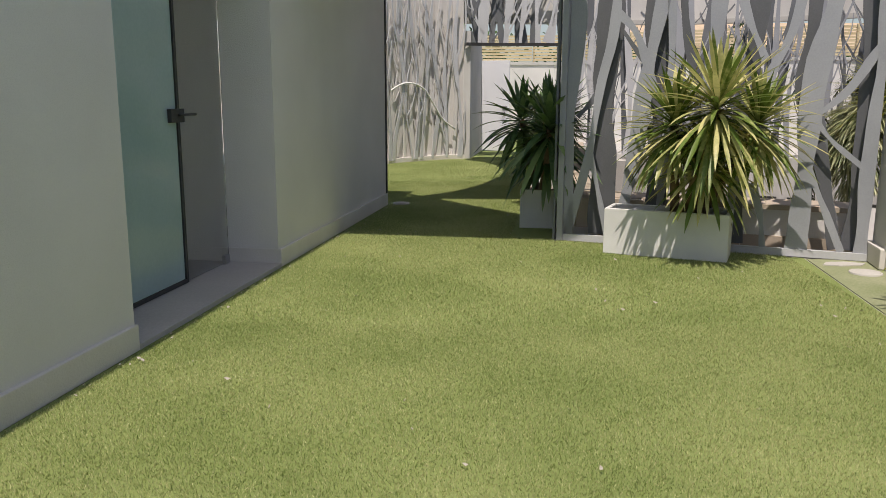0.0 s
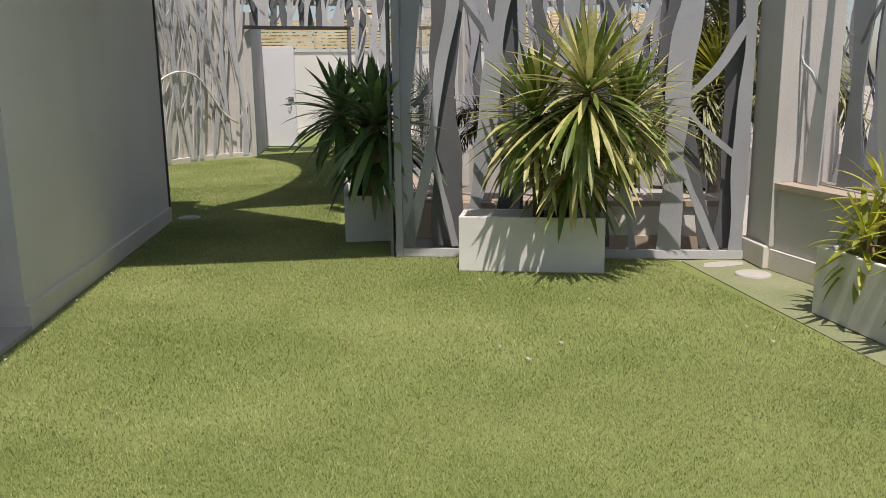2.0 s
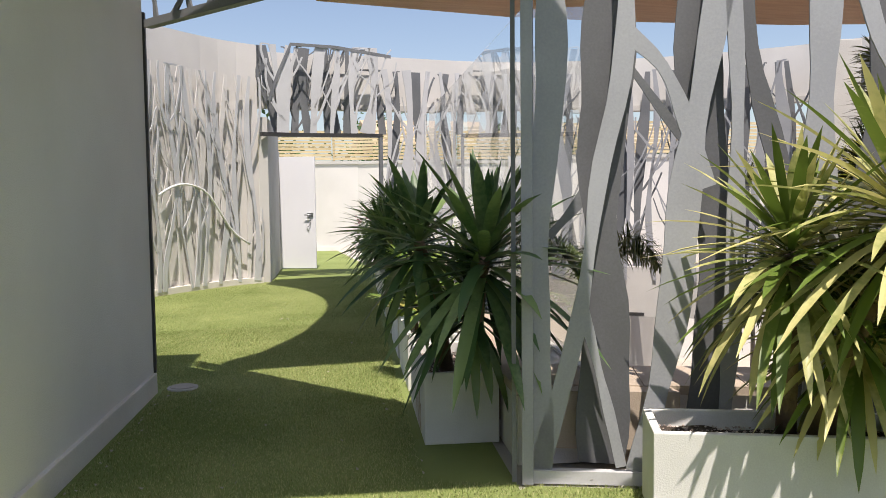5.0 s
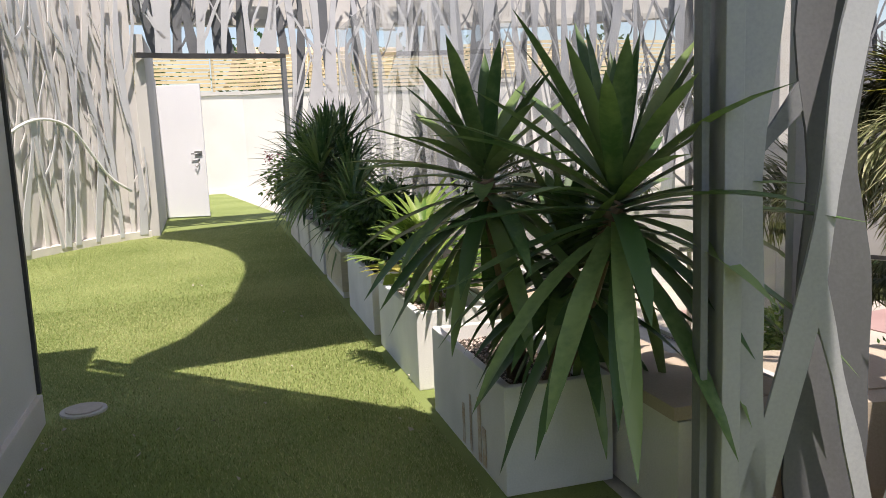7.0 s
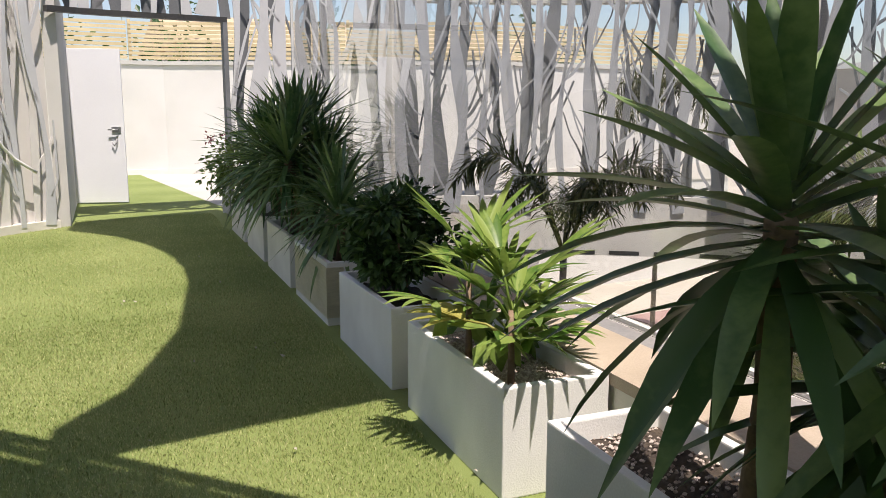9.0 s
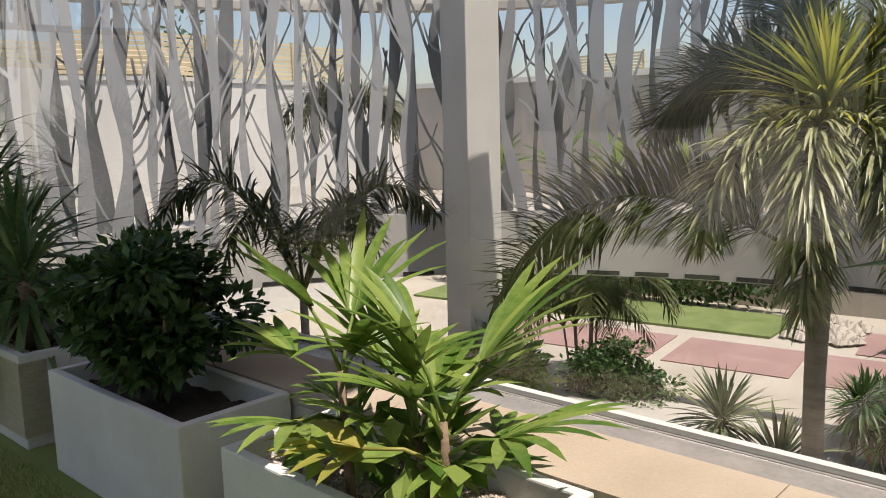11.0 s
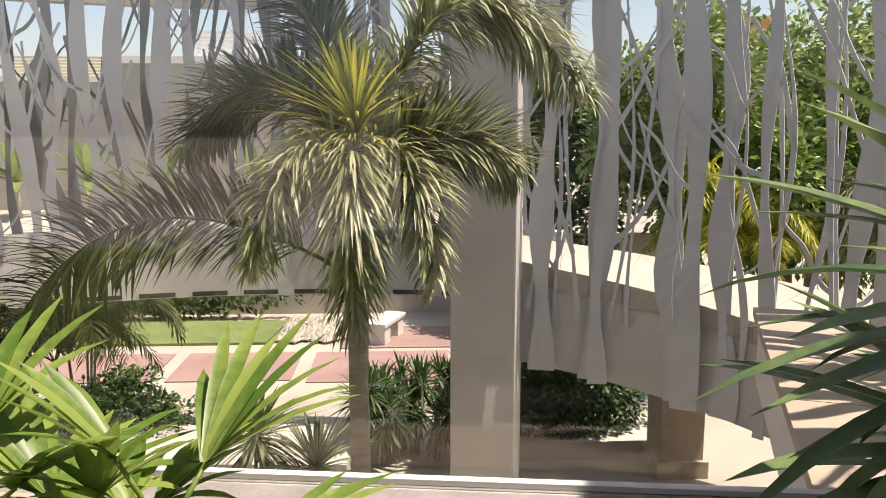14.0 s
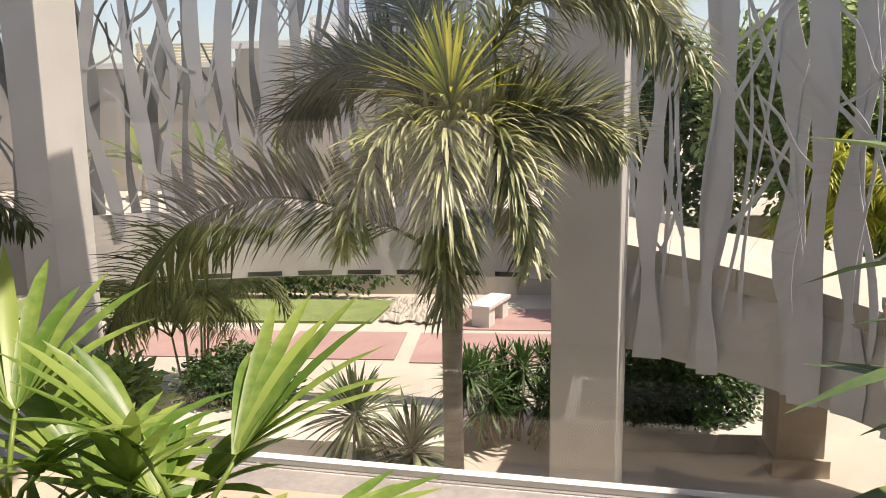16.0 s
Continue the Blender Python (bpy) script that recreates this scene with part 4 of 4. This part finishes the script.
def fan_palm(m, stems, label, seed):
    rng = random.Random(seed)
    root = empty("fan_palm", m, label, "plant", "plants in planters")
    n = 0
    for bx, by, h in stems:
        tx, ty = bx + rng.uniform(-0.03, 0.03), by + rng.uniform(-0.05, 0.05)
        stem("cane", root, BARK, [(bx, by, 0), ((bx + tx) / 2, (by + ty) / 2, h / 2), (tx, ty, h)], 0.014, 0.01, 6)
        for i in range(7):
            a = i * 2.4 + n
            el = 0.25 + 0.75 * (i / 6)
            z = h * (0.55 + 0.45 * i / 6)
            r = 0.2 - 0.13 * i / 6
            fan_leaf("fan_leaf", root, L_YEL if (n * 7 + i) == 1 else L_FAN, (tx, ty, z), (tx + math.cos(a) * r, ty + math.sin(a) * r, z + 0.03 + 0.14 * i / 6), seed * 50 + n * 10 + i, 7 + i % 3, 0.19 + 0.05 * (i % 3) + (0.07 if i > 4 else 0), 0.036, 2.3 - 0.16 * i, el * 1.4 - 0.15)
        n += 1
    leaf_cloud("low_leaves", root, L_FAN, (0.2, 0.45, 0.16), (0.16, 0.3, 0.14), 90, 0.11, seed, 8, 0.3)
    return root


fan_palm(rows[1], [(0.13, 0.2, 0.28), (0.1, 0.5, 0.34), (0.22, 0.36, 0.18)], "bright green fan palm with slit leaves", 5)


def shrub(m, mat, centre, radii, count, size, label, seed, flowers=0):
    root = empty("shrub", m, label, "plant", "plants in planters")
    rng = random.Random(seed)
    for _ in range(6):
        a = rng.uniform(0, 6.3)
        stem("branch", root, BARK, [(centre[0], centre[1], 0), (centre[0] + math.cos(a) * radii[0] * 0.3, centre[1] + math.sin(a) * radii[1] * 0.3, centre[2] * 0.6), (centre[0] + math.cos(a) * radii[0] * 0.6, centre[1] + math.sin(a) * radii[1] * 0.6, centre[2])], 0.014, 0.005, 6)
    leaf_cloud("foliage", root, mat, centre, radii, count, size, seed, 26, 0.35)
    if flowers:
        tagged(leaf_cloud("flowers", root, FLOWER, (centre[0] - radii[0] * 0.7, centre[1], centre[2] + radii[2] * 0.6), (0.12, 0.12, 0.08), flowers, 0.03, seed + 1, 4, 0.3), kind="stuff")
    return root


shrub(rows[2], L_BUSH, (0.2, 0.46, 0.35), (0.29, 0.34, 0.25), 4600, 0.05, "dense dark green leafy shrub", 31)
yucca(rows[3], [((0.2, 0.45, 0.42), (0.2, 0.45), 0.9), ((0.14, 0.25, 0.32), (0.18, 0.35), 0.75), ((0.26, 0.7, 0.36), (0.2, 0.6), 0.8)], L_YUCCA, "dark dracaena tuft with drooping narrow leaves", 0.5, 0.034, 80, droop=1.3)
yucca(rows[4], [((0.05, 0.2, 0.6), (0.2, 0.4), 1.0), ((0.15, 0.5, 0.8), (0.2, 0.5), 1.0), ((0.35, 0.8, 0.78), (0.22, 0.6), 1.0), ((0.0, 0.8, 0.62), (0.2, 0.5), 0.95), ((0.3, 0.2, 0.55), (0.2, 0.4), 0.9)], L_YUCCA, "tall dark yucca clump with dense narrow leaves", 0.55, 0.034, 130, droop=1.0)
yucca(rows[5], [((0.1, 0.25, 0.55), (0.2, 0.4), 0.9), ((0.22, 0.6, 0.72), (0.2, 0.5), 0.95)], L_YUCCA, "dark yucca clump crowding its planter", 0.5, 0.034, 110, droop=1.0)
shrub(rows[6], L_TREE, (0.12, 0.4, 0.45), (0.42, 0.5, 0.42), 1500, 0.06, "light green shrub with pink flowers", 33, 60)

side = pose(3.06, 4.84, 0, 0, 0, -5)
planter(side, 1.0, 0.42, PH, "white stucco planter on the green strip", SOIL, "planters", 300)
yucca(side @ Matrix.Translation((0, 0, Z0)), [((0.1, 0.75, 0.16), (0.15, 0.7), 0.8), ((0.2, 0.4, 0.32), (0.2, 0.4), 0.9), ((0.28, 0.85, 0.34), (0.25, 0.8), 0.9), ((0.1, 0.2, 0.2), (0.2, 0.25), 0.8)], L_PALMY, "bright yellow green dracaena tufts", 0.34, 0.036, 55, droop=1.2)

# ---- court palms ----
pm = empty("palm", pose(5.2, 9.97, GROUND), "tall slim palm with plumed drooping fronds", "palm", "palms in the court")
top = 1.05 - GROUND
v, f = tube([(0, 0, 0), (0.01, 0, 1.0), (0.0, 0.01, 2.2), (0.0, 0.0, top - 0.55), (0, 0, top)], [0.085, 0.07, 0.066, 0.075, 0.04], 12)
hang("trunk", mesh_from("trunk", v, f, TRUNK, True), pm)
# Fronds towards +y take a darker olive: canopy shade put into their colour.
for i, (mat, foot, bend, tip, lf, cnt, pl, tw) in enumerate((
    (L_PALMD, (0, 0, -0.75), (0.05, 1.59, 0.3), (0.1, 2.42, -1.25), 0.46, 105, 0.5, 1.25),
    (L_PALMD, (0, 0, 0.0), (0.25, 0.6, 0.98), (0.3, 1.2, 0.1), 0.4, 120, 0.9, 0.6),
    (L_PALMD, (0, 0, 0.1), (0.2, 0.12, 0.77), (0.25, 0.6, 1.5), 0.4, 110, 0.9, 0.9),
    (L_PALM, (0, 0, 0.0), (0.2, -0.68, 1.87), (0.1, -1.52, 0.45), 0.46, 150, 1.0, 0),
    (L_PALM, (0, 0, -0.1), (-0.1, -0.6, 0.42), (-0.1, -1.05, 0.0), 0.42, 170, 1.2, 0.3),
    (L_PALM, (0, 0, 0.15), (-0.75, 0.0, 0.2), (-0.36, 0.02, -0.95), 0.4, 130, 1.0, 0),
    (L_PALM, (0, 0, 0.05), (-0.5, 0.42, 0.35), (-0.45, 0.62, -0.6), 0.34, 100, 0.9, 0),
    (L_PALM, (0, 0, 0.05), (-0.5, -0.38, 0.35), (-0.45, -0.5, -0.7), 0.34, 100, 0.9, 0),
    (L_PALM, (0, 0, 0.0), (0.8, -0.4, 0.9), (1.3, -0.6, -0.2), 0.42, 80, 0.8, 0),
    (L_PALM, (0, 0, 0.0), (0.8, 0.3, 0.7), (1.4, 0.5, -0.4), 0.4, 80, 0.8, 0),
)):
    up = Vector((0, 0, top))
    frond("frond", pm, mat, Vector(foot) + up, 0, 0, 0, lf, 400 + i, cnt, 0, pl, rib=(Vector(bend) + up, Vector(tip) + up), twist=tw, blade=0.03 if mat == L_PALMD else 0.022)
rosette("spear_leaves", pm, L_PALMY, (0, 0, top + 0.3), 77, 230, 0.66, 0.024, 1.0, 0.75, -0.15)


def small_palm(x, y, z, fronds, reach, rise, droop, label, mat=L_PALMD, stems=1, leaf=0.3, seed=1, height=0.8, plume=0.2):
    rng = random.Random(seed)
    root = empty("small_palm", pose(x, y, z), label, "palm", "palms in the court")
    for k in range(stems):
        a = rng.uniform(0, 6.3)
        r = 0.0 if stems == 1 else rng.uniform(0.05, 0.28)
        tip = (math.cos(a) * r * 1.6, math.sin(a) * r * 1.6, height * rng.uniform(0.75, 1.1))
        stem("cane", root, TRUNK, [(math.cos(a) * r, math.sin(a) * r, 0), (tip[0] * 0.8, tip[1] * 0.8, tip[2] / 2), tip], 0.045 if stems == 1 else 0.022, 0.03 if stems == 1 else 0.014, 7)
        for i in range(fronds):
            frond("frond", root, mat, tip, rise * rng.uniform(0.7, 1.3), reach * rng.uniform(0.7, 1.15), i * 360 / fronds + rng.uniform(-25, 25), leaf, seed * 100 + k * 20 + i, 44, droop * rng.uniform(0.7, 1.2), plume)
    return root


small_palm(3.9, 13.15, GROUND, 6, 1.05, 0.85, 0.6, "slender dark palm rising above the planters", stems=1, height=2.85, seed=3, leaf=0.26, plume=0.8)
small_palm(10.3, 13.9, GROUND + 0.05, 5, 1.1, 0.7, 0.8, "clump of arching bamboo palms", stems=6, height=1.15, seed=5, leaf=0.34)
small_palm(9.7, 7.7, GROUND + 0.2, 4, 0.9, 0.7, 0.7, "clump of cane palms behind a hedge", L_PALM, stems=6, height=1.0, seed=6, leaf=0.28)
small_palm(9.0, 17.2, GROUND, 8, 1.1, 0.6, 0.9, "dark palm standing behind the screen", stems=1, height=3.7, seed=8, leaf=0.35, plume=0.9)
for x, y, zz, k, lab in ((6.9, 11.0, 1.15, 1.0, "grey green yucca head in the court"), (6.6, 10.45, 0.95, 1.0, "pale yucca head in the court")):
    root = empty("yucca", pose(x, y, GROUND), lab, "plant", "plants in the court")
    stem("stem", root, BARK, [(0, 0, 0), (0.03, 0, zz * 0.5), (0, 0, zz)], 0.05, 0.035)
    rosette("leaf_head", root, L_COURT, (0, 0, zz), int(x * 10), 150, 0.58, 0.038, 1.0, 1.3, -1.0)


def bed_shrub(x, y, radii, count, size, label, mat, seed):
    root = empty("shrub", pose(x, y, GROUND), label, "shrub", "shrubs in the court")
    stem("branch", root, BARK, [(0, 0, 0), (0.02, 0, radii[2] * 0.6), (0.05, 0.02, radii[2])], 0.03, 0.01, 6)
    leaf_cloud("foliage", root, mat, (0, 0, radii[2] * 0.95), radii, count, size, seed, 30, 0.3)
    return root


root = empty("dracaena_clump", pose(9.1, 9.6, GROUND), "dark dracaena clump beside the palm trunk", "shrub", "shrubs in the court")
rng = random.Random(41)
for i in range(26):
    x, y, z = rng.uniform(-0.4, 0.4), rng.uniform(-0.65, 0.65), rng.uniform(0.45, 1.05)
    stem("cane", root, BARK, [(x * 0.6, y * 0.6, 0), (x * 0.9, y * 0.9, z * 0.5), (x, y, z)], 0.02, 0.014, 6)
    rosette("leaf_head", root, L_BUSH, (x, y, z), 300 + i, 46, 0.36, 0.034, 1.0, 1.0, -0.8)
bed_shrub(9.5, 13.0, (0.5, 0.75, 0.55), 5500, 0.07, "low dark shrub on the planting bed", L_BUSH, 42)
bed_shrub(8.0, 13.9, (0.6, 0.7, 0.75), 1500, 0.16, "light green broad leaved shrub", L_FAN, 43)
hg = empty("hedge", pose(9.35, 7.7, GROUND), "dark clipped hedge under the ramp", "hedge")
leaf_cloud("foliage", hg, L_BUSH, (0, 0, 0.48), (0.42, 1.15, 0.66), 12500, 0.075, 44, 110, 0.1)
tagged(part("hedge_bed", box(8.9, 9.8, 6.5, 8.9, GROUND + 0.003, GROUND + 0.22), CONCRETE), "low concrete bed of the hedge", "bed", kind="structure")
hb = empty("far_hedge", pose(16.3, 16.5, GROUND), "dark hedge behind the lower lawn", "hedge")
leaf_cloud("foliage", hb, L_BUSH, (0, 0, 0.5), (0.35, 5.0, 0.5), 4500, 0.14, 45, 90, 0.1)
pd = empty("pedestal", pose(8.6, 6.55, GROUND), "tan stepped plaster pedestal", "pedestal")
part("block", box(-0.25, 0.25, -0.25, 0.25, 0, 1.3), TAN, pd, bevel=0.01)
part("foot", box(-0.3, 0.3, -0.3, 0.3, 0, 0.2), TAN, pd, bevel=0.01)
rk = empty("rockery", pose(15.2, 11.4, GROUND + 0.02), "bed of pale rounded stones beside the lawn", "stones", kind="stuff")
rng = random.Random(12)
verts, faces = [], []
for _ in range(260):
    c = Vector((rng.uniform(-0.9, 0.9), rng.uniform(-0.6, 0.6), 0.04))
    r = rng.uniform(0.05, 0.12)
    k = len(verts)
    verts += [c + Vector(q) * r * rng.uniform(0.7, 1.2) for q in ((1, 0, 0), (0, 1, 0), (-1, 0, 0), (0, -1, 0), (0, 0, 0.7), (0, 0, -0.7))]
    faces += [(k + a, k + b, k + 4) for a, b in ((0, 1), (1, 2), (2, 3), (3, 0))] + [(k + b, k + a, k + 5) for a, b in ((0, 1), (1, 2), (2, 3), (3, 0))]
tagged(hang("pebbles", mesh_from("pebbles", verts, faces, PAVE), rk), kind="stuff")

# ---- deck plants and trees beyond ----
for i, (x, y) in enumerate(((20.9, 17.7), (20.4, 19.3), (20.9, 15.8), (19.8, 20.9), (21.2, 13.6))):
    root = empty("banana_plant", pose(x, y, -0.9), "broad leaved banana plant on the raised terrace", "plant", "banana plants")
    stem("stem", root, TRUNK, [(0, 0, 0), (0.02, 0, 0.5), (0, 0, 1.0)], 0.09, 0.05)
    rosette("leaves", root, L_TREE, (0, 0, 0.95), 90 + i, 14, 1.35, 0.28, 1.0, 0.9, 0.1)
for i, (x, y, h, r, mat) in enumerate(((13.2, 5.2, 6.0, 1.7, L_TREE), (14.6, 3.4, 6.4, 2.0, L_TREE), (12.6, 1.6, 6.0, 1.9, L_TREE), (15.8, 6.6, 5.6, 1.6, L_BUSH), (17.0, 0.6, 6.6, 2.4, L_TREE), (12.0, 3.6, 4.6, 1.3, L_FAN), (12.4, -1.6, 6.2, 2.2, L_TREE))):
    tree(x, y, GROUND, h, r, 50 + i, mat, "leafy green garden tree beyond the ramp", 9500, 0.15)
for i, (x, y, h, r) in enumerate(((4.5, 28.5, 6.6, 2.2), (13.0, 25.0, 6.3, 1.8), (0.5, 29.5, 6.8, 2.0), (8.6, 26.5, 6.2, 1.8))):
    tree(x, y, GROUND, h, r, 70 + i, L_BUSH, "dark tree behind the slatted fence", 1800, 0.2)
small_palm(11.6, 4.6, GROUND, 7, 1.1, 0.8, 0.9, "feathery yellow green palm beyond the ramp", L_PALMY, stems=4, height=2.6, seed=9, leaf=0.36, plume=0.5)
small_palm(10.9, 2.6, GROUND, 7, 1.1, 0.8, 0.9, "feathery palm beyond the ramp", L_PALM, stems=4, height=2.6, seed=10, leaf=0.36, plume=0.5)
small_palm(4.9, 4.9, GROUND, 8, 0.95, 0.7, 0.9, "dark feathery palm behind the trunk screen", stems=1, height=3.9, seed=11, leaf=0.34, plume=0.9)
litter = empty("leaf_litter", pose(0, 0, 0), "scattered pale dry leaf bits on turf", "litter", kind="stuff")
rng = random.Random(4)
verts, faces = [], []
for _ in range(170):
    y = rng.uniform(1.5, 15)
    x = rng.uniform(-1.6 + 0.135 * y, 0.75 + 0.135 * y if y > 7 else 3.0)
    a, r = rng.uniform(0, 6.3), rng.uniform(0.006, 0.018)
    k = len(verts)
    verts += [(x + math.cos(a + q) * r * (1 if j % 2 else 0.5), y + math.sin(a + q) * r * (1 if j % 2 else 0.5), 0.018 + 0.004 * j) for j, q in enumerate((0, 1.6, 3.1, 4.7))]
    faces.append((k, k + 1, k + 2, k + 3))
for _ in range(90):
    y = rng.uniform(2.5, 10.2)
    x = -1.97 + 0.135 * y + 0.03 + abs(rng.gauss(0, 0.05))
    a, q = rng.uniform(0, 6.3), rng.uniform(0.004, 0.012)
    k = len(verts)
    verts += [(x + math.cos(a + p) * q, y + math.sin(a + p) * q, 0.014 + 0.003 * j) for j, p in enumerate((0, 1.6, 3.1, 4.7))]
    faces.append((k, k + 1, k + 2, k + 3))
tagged(hang("leaf_bits", mesh_from("leaf_bits", verts, faces, PAVE), litter), kind="stuff")
